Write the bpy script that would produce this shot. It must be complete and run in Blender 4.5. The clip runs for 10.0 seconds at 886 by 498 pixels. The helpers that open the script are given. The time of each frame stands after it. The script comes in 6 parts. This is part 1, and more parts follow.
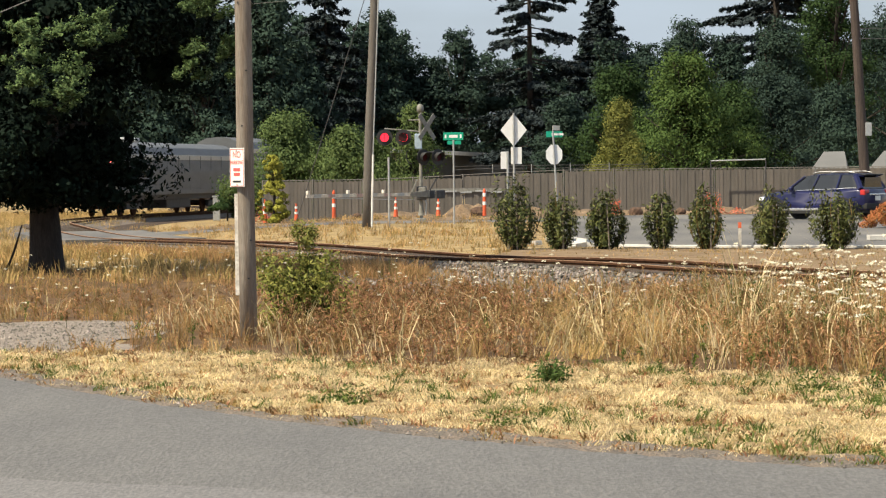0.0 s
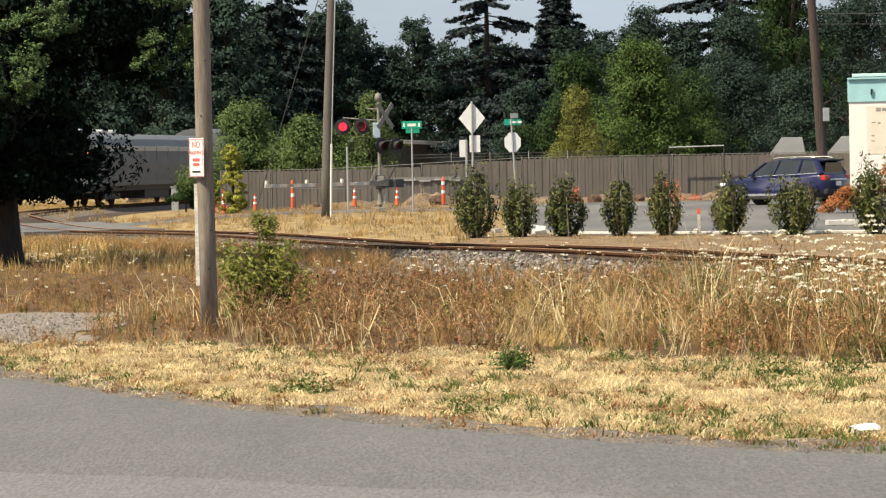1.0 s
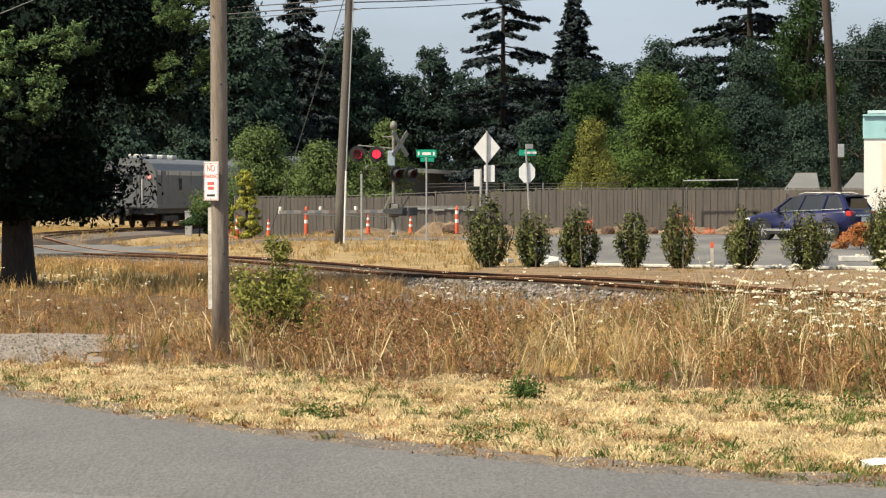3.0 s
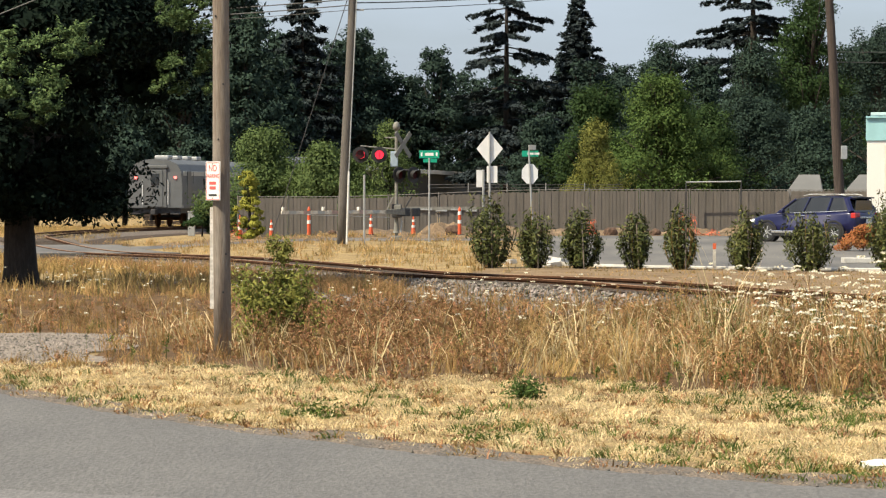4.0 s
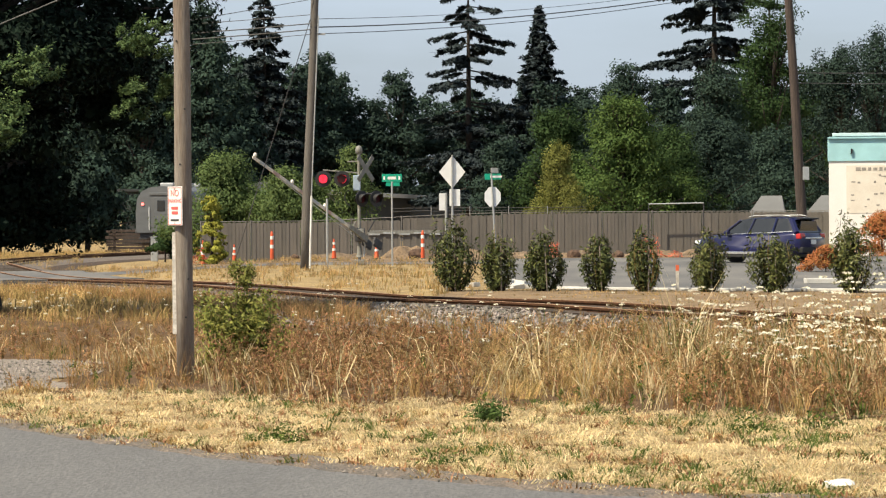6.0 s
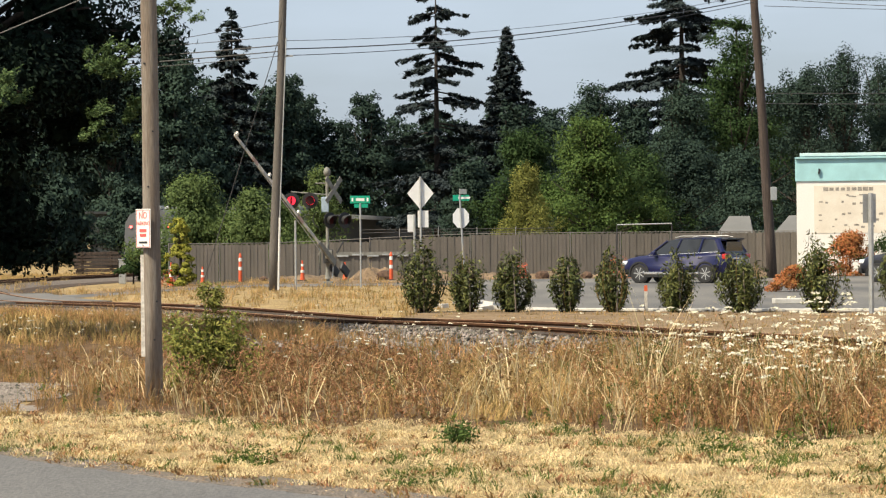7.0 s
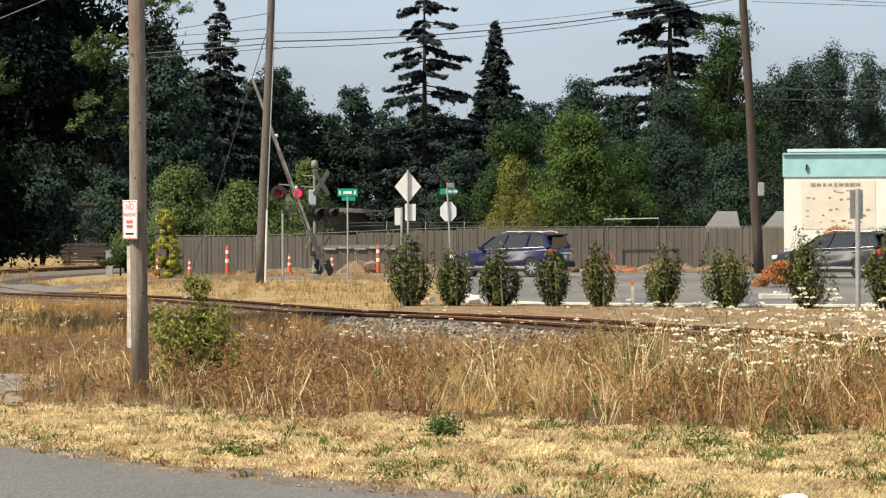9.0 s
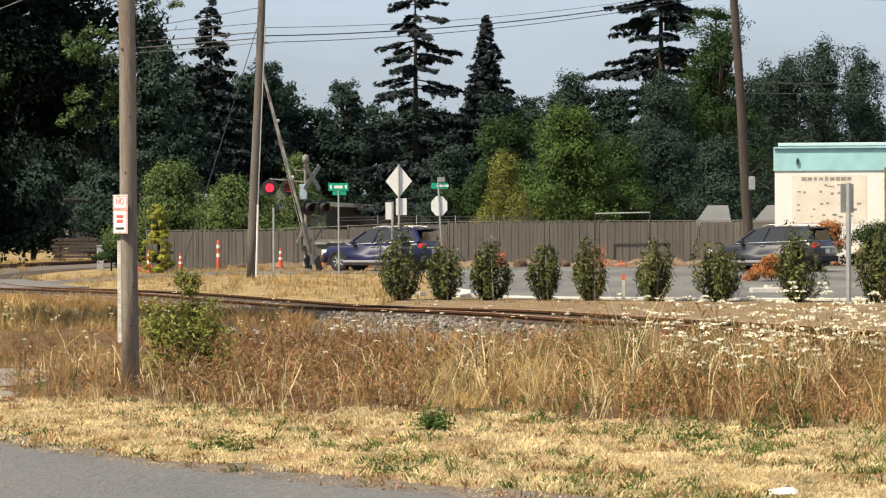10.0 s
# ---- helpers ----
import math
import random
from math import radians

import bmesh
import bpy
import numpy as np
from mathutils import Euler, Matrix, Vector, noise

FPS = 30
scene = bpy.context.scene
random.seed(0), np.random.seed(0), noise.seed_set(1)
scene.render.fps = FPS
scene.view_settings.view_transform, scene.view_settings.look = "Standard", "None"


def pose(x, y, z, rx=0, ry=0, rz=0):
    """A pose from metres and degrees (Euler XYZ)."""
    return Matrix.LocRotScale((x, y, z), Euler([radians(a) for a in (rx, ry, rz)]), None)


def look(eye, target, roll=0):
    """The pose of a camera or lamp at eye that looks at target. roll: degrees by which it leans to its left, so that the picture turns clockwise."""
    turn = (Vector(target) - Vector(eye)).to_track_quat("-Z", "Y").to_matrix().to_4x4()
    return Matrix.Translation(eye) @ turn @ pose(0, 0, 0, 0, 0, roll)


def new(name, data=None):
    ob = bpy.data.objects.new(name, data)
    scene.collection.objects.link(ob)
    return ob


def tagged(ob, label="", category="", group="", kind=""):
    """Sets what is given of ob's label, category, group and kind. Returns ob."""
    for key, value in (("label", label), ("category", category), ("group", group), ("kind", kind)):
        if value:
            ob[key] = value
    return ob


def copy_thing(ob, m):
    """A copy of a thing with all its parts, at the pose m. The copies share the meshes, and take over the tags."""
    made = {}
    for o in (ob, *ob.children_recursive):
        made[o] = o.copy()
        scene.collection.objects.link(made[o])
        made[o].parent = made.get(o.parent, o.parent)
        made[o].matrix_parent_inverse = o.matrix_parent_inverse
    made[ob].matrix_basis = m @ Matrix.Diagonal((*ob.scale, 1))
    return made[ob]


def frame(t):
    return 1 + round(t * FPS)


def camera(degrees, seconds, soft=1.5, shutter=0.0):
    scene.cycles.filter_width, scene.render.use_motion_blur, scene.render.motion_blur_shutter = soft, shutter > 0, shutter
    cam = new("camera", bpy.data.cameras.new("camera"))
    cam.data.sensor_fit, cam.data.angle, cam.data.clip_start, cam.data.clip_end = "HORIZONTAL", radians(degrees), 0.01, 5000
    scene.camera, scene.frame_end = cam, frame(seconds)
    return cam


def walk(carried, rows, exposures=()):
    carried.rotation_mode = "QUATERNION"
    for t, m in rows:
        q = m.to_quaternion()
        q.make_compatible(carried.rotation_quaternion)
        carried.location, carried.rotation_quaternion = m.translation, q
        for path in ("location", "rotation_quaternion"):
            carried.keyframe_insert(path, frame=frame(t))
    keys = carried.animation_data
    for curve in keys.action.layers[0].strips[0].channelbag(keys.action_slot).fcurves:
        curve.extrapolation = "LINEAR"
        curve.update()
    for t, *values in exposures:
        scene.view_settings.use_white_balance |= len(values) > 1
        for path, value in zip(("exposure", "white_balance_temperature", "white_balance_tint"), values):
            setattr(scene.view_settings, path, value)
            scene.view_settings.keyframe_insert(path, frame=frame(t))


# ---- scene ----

# camera: a hand-held long lens
cam = camera(17.0, 10.0, soft=1.25)
EYE = [  # seconds, x, y, z, turn to the right, tilt up, lean
    (0, 0.006, 0.0, 1.934, -0.672, -1.412, -0.617), (0.5, -0.009, 0.0, 1.931, -0.132, -1.651, -0.914),
    (1, -0.012, 0.0, 1.929, 0.121, -1.641, -1.087), (1.5, -0.003, 0.0, 1.932, 0.144, -1.477, -1.019),
    (2, -0.014, 0.0, 1.915, 0.081, -1.290, -0.727), (2.5, -0.022, 0.0, 1.912, -0.010, -1.115, -0.298),
    (4, -0.001, 0.0, 1.902, -0.178, -1.048, 0.092), (4.5, 0.0, 0.0, 1.900, 0.0, -1.048, 0.0),
    (5, 0.013, 0.0, 1.901, 0.093, -0.982, -0.154), (6.5, 0.007, 0.0, 1.898, 0.843, -0.364, -0.409),
    (7, 0.006, 0.0, 1.900, 1.143, -0.187, -0.510), (7.5, 0.001, 0.0, 1.900, 1.293, -0.144, -0.484),
    (8, 0.006, 0.0, 1.897, 1.277, -0.193, -0.427), (8.5, 0.008, 0.0, 1.897, 1.305, -0.242, -0.267),
    (9, 0.014, 0.0, 1.893, 1.387, -0.310, -0.161), (9.5, 0.018, 0.0, 1.891, 1.486, -0.362, -0.141),
    (10, 0.024, 0.0, 1.893, 1.555, -0.420, -0.225)]


def eye_pose(x, y, z, turn, tilt, lean):
    a, b = radians(turn), radians(tilt)
    ahead = Vector((math.sin(a) * math.cos(b), math.cos(a) * math.cos(b), math.sin(b)))
    return look((x, y, z), Vector((x, y, z)) + ahead * 50, lean)


walk(cam, [(r[0], eye_pose(*r[1:])) for r in EYE], exposures=[(0, 0.70), (10, 0.66)])

# world and sun
SUN_AZ, SUN_EL = -122.0, 53.0   # degrees: clockwise from +y, above the horizon
world = bpy.data.worlds.new("sky")
scene.world = world
world.use_nodes = True
wn = world.node_tree.nodes
wl = world.node_tree.links
sky = wn.new("ShaderNodeTexSky")
sky.sky_type, sky.sun_disc = "NISHITA", False
sky.sun_elevation, sky.sun_rotation = radians(SUN_EL), radians(SUN_AZ)
sky.air_density, sky.dust_density, sky.ozone_density = 1.0, 3.0, 1.5
cloud_map = wn.new("ShaderNodeMapping")
cloud_map.inputs["Scale"].default_value = (2.0, 2.0, 9.0)
cloud_co = wn.new("ShaderNodeTexCoord")
cloud = wn.new("ShaderNodeTexNoise")
cloud.inputs["Scale"].default_value, cloud.inputs["Detail"].default_value = 2.2, 6.0
cloud_ramp = wn.new("ShaderNodeValToRGB")
cloud_ramp.color_ramp.elements[0].position, cloud_ramp.color_ramp.elements[1].position = 0.35, 0.75
cloud_ramp.color_ramp.elements[0].color = (0.45, 0.45, 0.45, 1)
cloud_ramp.color_ramp.elements[1].color = (0.9, 0.9, 0.9, 1)
cloud_mix = wn.new("ShaderNodeMixRGB")
cloud_mix.inputs[2].default_value = (4.8, 5.6, 6.6, 1)
wl.new(cloud_co.outputs["Generated"], cloud_map.inputs["Vector"])
wl.new(cloud_map.outputs["Vector"], cloud.inputs["Vector"])
wl.new(cloud.outputs["Fac"], cloud_ramp.inputs["Fac"])
wl.new(cloud_ramp.outputs["Color"], cloud_mix.inputs[0])
wl.new(sky.outputs["Color"], cloud_mix.inputs[1])
wl.new(cloud_mix.outputs["Color"], wn["Background"].inputs["Color"])
wn["Background"].inputs["Strength"].default_value = 0.085

sun_data = bpy.data.lights.new("sun", "SUN")
sun_data.energy, sun_data.angle, sun_data.color = 5.0, radians(0.6), (1.0, 0.885, 0.67)
sun = new("sun", sun_data)
sa, se = radians(SUN_AZ), radians(SUN_EL)
SUN_FROM = Vector((math.sin(sa) * math.cos(se), math.cos(sa) * math.cos(se), math.sin(se)))
sun.matrix_basis = look(SUN_FROM * 300, (0, 0, 0))


# ---- materials ----
def mat(name, color, rough=0.7, metal=0.0, var=0.25, scale=6.0, bump=0.0, bump_scale=60.0, color2=None, island=0.0, obj=0.0,
        emit=None, strength=0.0, translucent=0.0, stretch=(1, 1, 1), coat=0.0, contrast=(0.35, 0.7), spec=0.5):
    m = bpy.data.materials.new(name)
    m.use_nodes = True
    n, l = m.node_tree.nodes, m.node_tree.links
    b = n["Principled BSDF"]
    b.inputs["Roughness"].default_value, b.inputs["Metallic"].default_value = rough, metal
    b.inputs["Specular IOR Level"].default_value = spec
    if coat:
        b.inputs["Coat Weight"].default_value = coat
        b.inputs["Coat Roughness"].default_value = 0.06
    co, mp = n.new("ShaderNodeTexCoord"), n.new("ShaderNodeMapping")
    mp.inputs["Scale"].default_value = stretch
    l.new(co.outputs["Object"], mp.inputs["Vector"])
    big = n.new("ShaderNodeTexNoise")
    big.inputs["Scale"].default_value, big.inputs["Detail"].default_value = scale, 5.0
    fine = n.new("ShaderNodeTexNoise")
    fine.inputs["Scale"].default_value, fine.inputs["Detail"].default_value = bump_scale, 4.0
    l.new(mp.outputs["Vector"], big.inputs["Vector"])
    l.new(mp.outputs["Vector"], fine.inputs["Vector"])
    ramp = n.new("ShaderNodeValToRGB")
    ramp.color_ramp.elements[0].position, ramp.color_ramp.elements[1].position = contrast
    c2 = color2 or tuple(c * (1 - var) for c in color)
    ramp.color_ramp.elements[0].color = (*c2, 1)
    ramp.color_ramp.elements[1].color = (*color, 1)
    l.new(big.outputs["Fac"], ramp.inputs["Fac"])
    out = ramp.outputs["Color"]
    grain = n.new("ShaderNodeHueSaturation")
    rng = n.new("ShaderNodeMapRange")
    rng.inputs["From Min"].default_value, rng.inputs["From Max"].default_value = 0.3, 0.7
    rng.inputs["To Min"].default_value, rng.inputs["To Max"].default_value = 1 - var * 0.7, 1 + var * 0.5
    l.new(fine.outputs["Fac"], rng.inputs["Value"])
    l.new(rng.outputs["Result"], grain.inputs["Value"])
    l.new(out, grain.inputs["Color"])
    out = grain.outputs["Color"]
    for amount, node, socket in ((island, "ShaderNodeNewGeometry", "Random Per Island"), (obj, "ShaderNodeObjectInfo", "Random")):
        if amount:
            src, h, r2 = n.new(node), n.new("ShaderNodeHueSaturation"), n.new("ShaderNodeMapRange")
            r2.inputs["To Min"].default_value, r2.inputs["To Max"].default_value = 1 - amount, 1 + amount
            r3 = n.new("ShaderNodeMapRange")
            r3.inputs["To Min"].default_value, r3.inputs["To Max"].default_value = 0.5 + amount * 0.05, 0.5 - amount * 0.06
            l.new(src.outputs[socket], r2.inputs["Value"])
            l.new(src.outputs[socket], r3.inputs["Value"])
            l.new(r2.outputs["Result"], h.inputs["Value"])
            l.new(r3.outputs["Result"], h.inputs["Hue"])
            l.new(out, h.inputs["Color"])
            out = h.outputs["Color"]
    l.new(out, b.inputs["Base Color"])
    if bump:
        bp = n.new("ShaderNodeBump")
        bp.inputs["Strength"].default_value, bp.inputs["Distance"].default_value = bump, 0.02
        l.new(fine.outputs["Fac"], bp.inputs["Height"])
        l.new(bp.outputs["Normal"], b.inputs["Normal"])
    if emit:
        b.inputs["Emission Color"].default_value = (*emit, 1)
        b.inputs["Emission Strength"].default_value = strength
    if translucent:
        tr, mx = n.new("ShaderNodeBsdfTranslucent"), n.new("ShaderNodeMixShader")
        mx.inputs[0].default_value = translucent
        l.new(out, tr.inputs["Color"])
        l.new(b.outputs["BSDF"], mx.inputs[1])
        l.new(tr.outputs["BSDF"], mx.inputs[2])
        l.new(mx.outputs["Shader"], n["Material Output"].inputs["Surface"])
    return m


M_GROUND = mat("dry_ground", (0.36, 0.265, 0.125), 0.95, var=0.6, scale=1.6, bump=1.0, bump_scale=26, color2=(0.19, 0.135, 0.07), spec=0.15)
M_ASPHALT = mat("asphalt", (0.118, 0.114, 0.110), 0.9, var=0.45, scale=1.1, bump=0.8, bump_scale=40, color2=(0.100, 0.097, 0.095), stretch=(1, 0.3, 1))
M_ASPHALT_OLD = mat("worn_asphalt", (0.15, 0.145, 0.14), 0.92, var=0.45, scale=0.8, bump=0.6, bump_scale=40, color2=(0.125, 0.12, 0.12), stretch=(1, 0.3, 1))
M_SHOULDER = mat("gritty_shoulder", (0.17, 0.13, 0.095), 0.95, var=0.9, scale=5, bump=1.0, bump_scale=45, color2=(0.10, 0.085, 0.07), stretch=(1, 0.4, 1))
M_ROAD_FAR = mat("far_asphalt", (0.155, 0.145, 0.13), 0.9, var=0.3, scale=0.45, bump=0.3, bump_scale=30, color2=(0.075, 0.073, 0.072), stretch=(1, 0.25, 1))
M_GRAVEL = mat("gravel", (0.23, 0.195, 0.16), 0.95, var=0.5, scale=2.0, bump=1.0, bump_scale=25, color2=(0.17, 0.14, 0.115))
M_STONE = mat("ballast_stone", (0.265, 0.235, 0.20), 0.9, var=0.35, scale=3.0, island=0.6, color2=(0.13, 0.115, 0.10))
M_DIRT = mat("dirt", (0.24, 0.165, 0.10), 0.95, var=0.6, scale=1.8, bump=0.8, bump_scale=14)
M_ROCK = mat("earthy_boulder", (0.12, 0.07, 0.045), 0.95, var=0.5, scale=4, bump=0.6, bump_scale=12)
M_RUST = mat("rusty_steel", (0.095, 0.046, 0.025), 0.9, 0.0, spec=0.1, var=0.4, scale=4, bump=0.3, bump_scale=40)
M_RAILTOP = mat("worn_rail", (0.34, 0.205, 0.125), 0.7, 0.0, spec=0.2, var=0.3, scale=6)
M_TIE = mat("tie_wood", (0.10, 0.075, 0.055), 0.9, var=0.5, scale=3, bump=0.6, bump_scale=30, stretch=(1, 6, 6), obj=0.3)
M_POLE = mat("weathered_pole", (0.25, 0.22, 0.185), 0.9, var=0.5, scale=3, bump=0.7, bump_scale=22, stretch=(6, 6, 0.35), color2=(0.17, 0.13, 0.10))
M_POLE_DARK = mat("treated_pole", (0.078, 0.056, 0.046), 0.9, var=0.45, scale=3, bump=0.7, bump_scale=20, stretch=(6, 6, 0.35), color2=(0.036, 0.026, 0.022))
M_BALLAST = mat("ballast_bed", (0.12, 0.092, 0.07), 0.95, var=0.7, scale=3.0, bump=1.0, bump_scale=22, color2=(0.11, 0.09, 0.075))
M_POLE_MID = mat("grey_pole", (0.125, 0.115, 0.105), 0.9, var=0.45, scale=3, bump=0.7, bump_scale=20, stretch=(6, 6, 0.35), color2=(0.10, 0.088, 0.078))
M_GALV = mat("galvanised_steel", (0.45, 0.46, 0.46), 0.5, 0.55, var=0.2, scale=8)
M_GALV_DULL = mat("dull_galvanised", (0.24, 0.235, 0.21), 0.7, 0.1, var=0.35, scale=8)
M_ALU = mat("aluminium_back", (0.74, 0.75, 0.76), 0.5, 0.15, var=0.10, scale=5)
M_WHITE = mat("white_paint", (0.78, 0.77, 0.74), 0.6, var=0.15, scale=4)
M_WHITE_OLD = mat("chalky_white", (0.72, 0.69, 0.63), 0.8, var=0.4, scale=5, bump=0.2, bump_scale=30, color2=(0.5, 0.46, 0.4))
M_RED_INK = mat("red_ink", (0.62, 0.10, 0.09), 0.6, var=0.1)
M_BLACK = mat("black_paint", (0.022, 0.022, 0.024), 0.55, var=0.3, scale=6)
M_RUBBER = mat("rubber", (0.02, 0.02, 0.021), 0.85, var=0.3, scale=10)
M_STEEL_DARK = mat("dark_steel", (0.06, 0.06, 0.065), 0.6, 0.4, var=0.35, scale=5)
M_GREEN_SIGN = mat("sign_green", (0.0, 0.30, 0.19), 0.45, var=0.08)
M_ORANGE = mat("orange_plastic", (0.66, 0.10, 0.03), 0.6, var=0.2, scale=5)
M_NET = mat("orange_net", (0.78, 0.15, 0.06), 0.7, var=0.3, scale=4)
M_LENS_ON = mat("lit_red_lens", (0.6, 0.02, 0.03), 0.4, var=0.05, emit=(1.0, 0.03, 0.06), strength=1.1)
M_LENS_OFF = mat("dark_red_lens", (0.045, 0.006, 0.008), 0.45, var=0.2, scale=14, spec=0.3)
M_MARKER = mat("lit_marker", (0.8, 0.1, 0.08), 0.3, var=0.05, emit=(1.0, 0.12, 0.1), strength=3.0)
# grey paint, lowered in tone to stand for tree shade on the cars
M_TRAIN_SHADED = mat("train_grey_shaded", (0.115, 0.122, 0.13), 0.6, 0.1, var=0.22, scale=0.8, stretch=(1, 1, 3), bump=0.1, bump_scale=30)
M_TRAIN_DARK = mat("train_dark", (0.12, 0.125, 0.13), 0.55, 0.2, var=0.2, scale=2)
M_GLASS_DARK = mat("dark_glass", (0.018, 0.02, 0.022), 0.06, var=0.1, coat=0.5)
M_BLUE = mat("blue_car_paint", (0.005, 0.006, 0.050), 0.3, 0.0, var=0.1, scale=2, coat=0.45, spec=0.4)
M_GREY_CAR = mat("grey_car_paint", (0.020, 0.021, 0.032), 0.3, 0.0, var=0.1, scale=2, coat=0.45, spec=0.4)
M_CHROME = mat("bright_metal", (0.8, 0.8, 0.8), 0.18, 0.95, var=0.05)
M_TAIL = mat("tail_red", (0.45, 0.02, 0.02), 0.2, var=0.1, coat=0.8)
M_LAMP_GLASS = mat("lamp_glass", (0.75, 0.77, 0.8), 0.12, var=0.05, coat=0.6)
M_SLAT = mat("fence_slat", (0.135, 0.118, 0.10), 0.75, var=0.35, scale=1.2, island=0.10, color2=(0.105, 0.094, 0.082), stretch=(3, 3, 0.6))
M_TEAL = mat("teal_paint", (0.34, 0.60, 0.64), 0.7, var=0.18, scale=1.5, bump=0.1)
M_STUCCO = mat("white_stucco", (0.72, 0.71, 0.68), 0.85, var=0.12, scale=0.9, bump=0.3, bump_scale=25, color2=(0.70, 0.68, 0.64))
M_FADED = mat("faded_mural", (0.70, 0.65, 0.56), 0.85, var=0.16, scale=1.6, color2=(0.62, 0.56, 0.47))
M_FADED_INK = mat("faded_ink", (0.36, 0.33, 0.29), 0.85, var=0.4, scale=6)
M_ROOF = mat("pale_roofing", (0.14, 0.14, 0.137), 0.8, var=0.2, scale=0.6)
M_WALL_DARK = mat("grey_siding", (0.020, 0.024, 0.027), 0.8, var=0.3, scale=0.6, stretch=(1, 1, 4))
M_CONCRETE = mat("concrete", (0.56, 0.54, 0.50), 0.85, var=0.25, scale=2, bump=0.3, bump_scale=30)
M_WIRE = mat("cable", (0.05, 0.05, 0.052), 0.6, var=0.2)
M_BARK = mat("bark", (0.042, 0.033, 0.027), 0.95, var=0.5, scale=5, bump=1.0, bump_scale=18, stretch=(3, 3, 0.6))
M_MULCH = mat("orange_foliage", (0.40, 0.16, 0.045), 0.85, island=0.35, var=0.2, translucent=0.2)


def leaf_mat(name, color, island=0.22, tr=0.25, obj=0.15, rough=0.75, spec=0.18, var=0.3, scale=0.35):
    return mat(name, color, rough, var=var, scale=scale, island=island, obj=obj, translucent=tr, spec=spec)


# far foliage: distance haze is mixed into the leaf colour, lifted and bluish
M_LEAF_HAZE = leaf_mat("hazed_dark_leaf", (0.040, 0.066, 0.051), tr=0.2, island=0.10, spec=0.06)
# near-black: the shade on the camera side of the crown is in this colour
M_LEAF_NEAR_SHADE = leaf_mat("evergreen_shade_leaf", (0.009, 0.019, 0.013), island=0.25, tr=0.05, obj=0.0, spec=0.08)
# needles made bluer and paler to stand for haze
M_FIR_HAZE = leaf_mat("hazed_fir_needles", (0.036, 0.052, 0.056), island=0.2, tr=0.04)
M_LEAF_MID = leaf_mat("mid_leaf", (0.044, 0.080, 0.028), spec=0.08)
M_LEAF_LIGHT = leaf_mat("light_leaf", (0.088, 0.145, 0.042), tr=0.3, spec=0.08)
M_LEAF_BUSH = leaf_mat("bush_leaf", (0.135, 0.195, 0.065), tr=0.35)
M_LEAF_YELLOW = leaf_mat("yellow_leaf", (0.33, 0.34, 0.06), tr=0.3)
M_LEAF_OLIVE = leaf_mat("olive_leaf", (0.21, 0.22, 0.055), tr=0.3)
M_LEAF_SHRUB = leaf_mat("laurel_leaf", (0.115, 0.135, 0.042), island=0.5, tr=0.2, rough=0.45)
M_STRAW = leaf_mat("straw", (0.58, 0.40, 0.16), island=0.35, tr=0.3, obj=0, var=0.6, scale=1.3)
M_STRAW_PALE = leaf_mat("pale_straw", (0.90, 0.735, 0.42), island=0.3, tr=0.3, obj=0, var=0.45, scale=1.7)
M_STRAW_GOLD = leaf_mat("golden_straw", (0.66, 0.47, 0.19), island=0.3, tr=0.3, obj=0, var=0.6, scale=1.3)
M_WEED_BROWN = leaf_mat("brown_weed", (0.41, 0.245, 0.11), island=0.5, tr=0.2, obj=0, var=0.6, scale=1.3)
M_WEED_RED = leaf_mat("russet_grass", (0.52, 0.33, 0.14), island=0.4, tr=0.3, obj=0, var=0.6, scale=1.3)
M_WEED_GREEN = leaf_mat("green_weed", (0.11, 0.16, 0.035), island=0.45, tr=0.3, obj=0)
# lighter twin of the near evergreen's leaf, painted as if in sun
M_LEAF_NEAR_SUNLIT = leaf_mat("evergreen_sunlit_leaf", (0.11, 0.175, 0.065), island=0.4, tr=0.2, obj=0)
M_LEAF_SAP = leaf_mat("sapling_leaf", (0.30, 0.32, 0.08), island=0.4, tr=0.4, obj=0)
# dead litter, its colour darkened further for the shade between the stalks
M_THATCH_SHADE = mat("shaded_thatch", (0.15, 0.093, 0.05), 0.95, var=0.5, scale=2.5, bump=1.0, bump_scale=20, color2=(0.075, 0.048, 0.028), spec=0.1)
M_FLOWER = mat("white_umbel", (0.62, 0.58, 0.44), 0.8, var=0.15, island=0.2)


# ---- mesh tools ----
def smooth01(a, b, v):
    t = np.clip((np.asarray(v, float) - a) / (b - a), 0, 1)
    return t * t * (3 - 2 * t)


def ground_z(x, y):
    """Height of the ground."""
    rise = 0.12 * smooth01(40, 60, y) + 0.12 * smooth01(82, 104, y) - 0.10 * smooth01(118, 135, y)
    dip = -0.34 * smooth01(4, 13, -np.asarray(x, float)) * smooth01(58, 100, y)
    c = np.asarray(x, float) + 13.36 + 0.3225 * (np.asarray(y, float) - 104)   # across the railway
    bed = np.exp(-(c / np.where(c > 0, 2.6, 5.0)) ** 2) * (0.10 * smooth01(36, 42, y) * (1 - smooth01(42, 52, y)) - 0.21 * smooth01(50, 66, y) * (1 - smooth01(100, 116, y)))
    return rise + dip + bed


def gz(x, y):
    return float(ground_z(x, y))


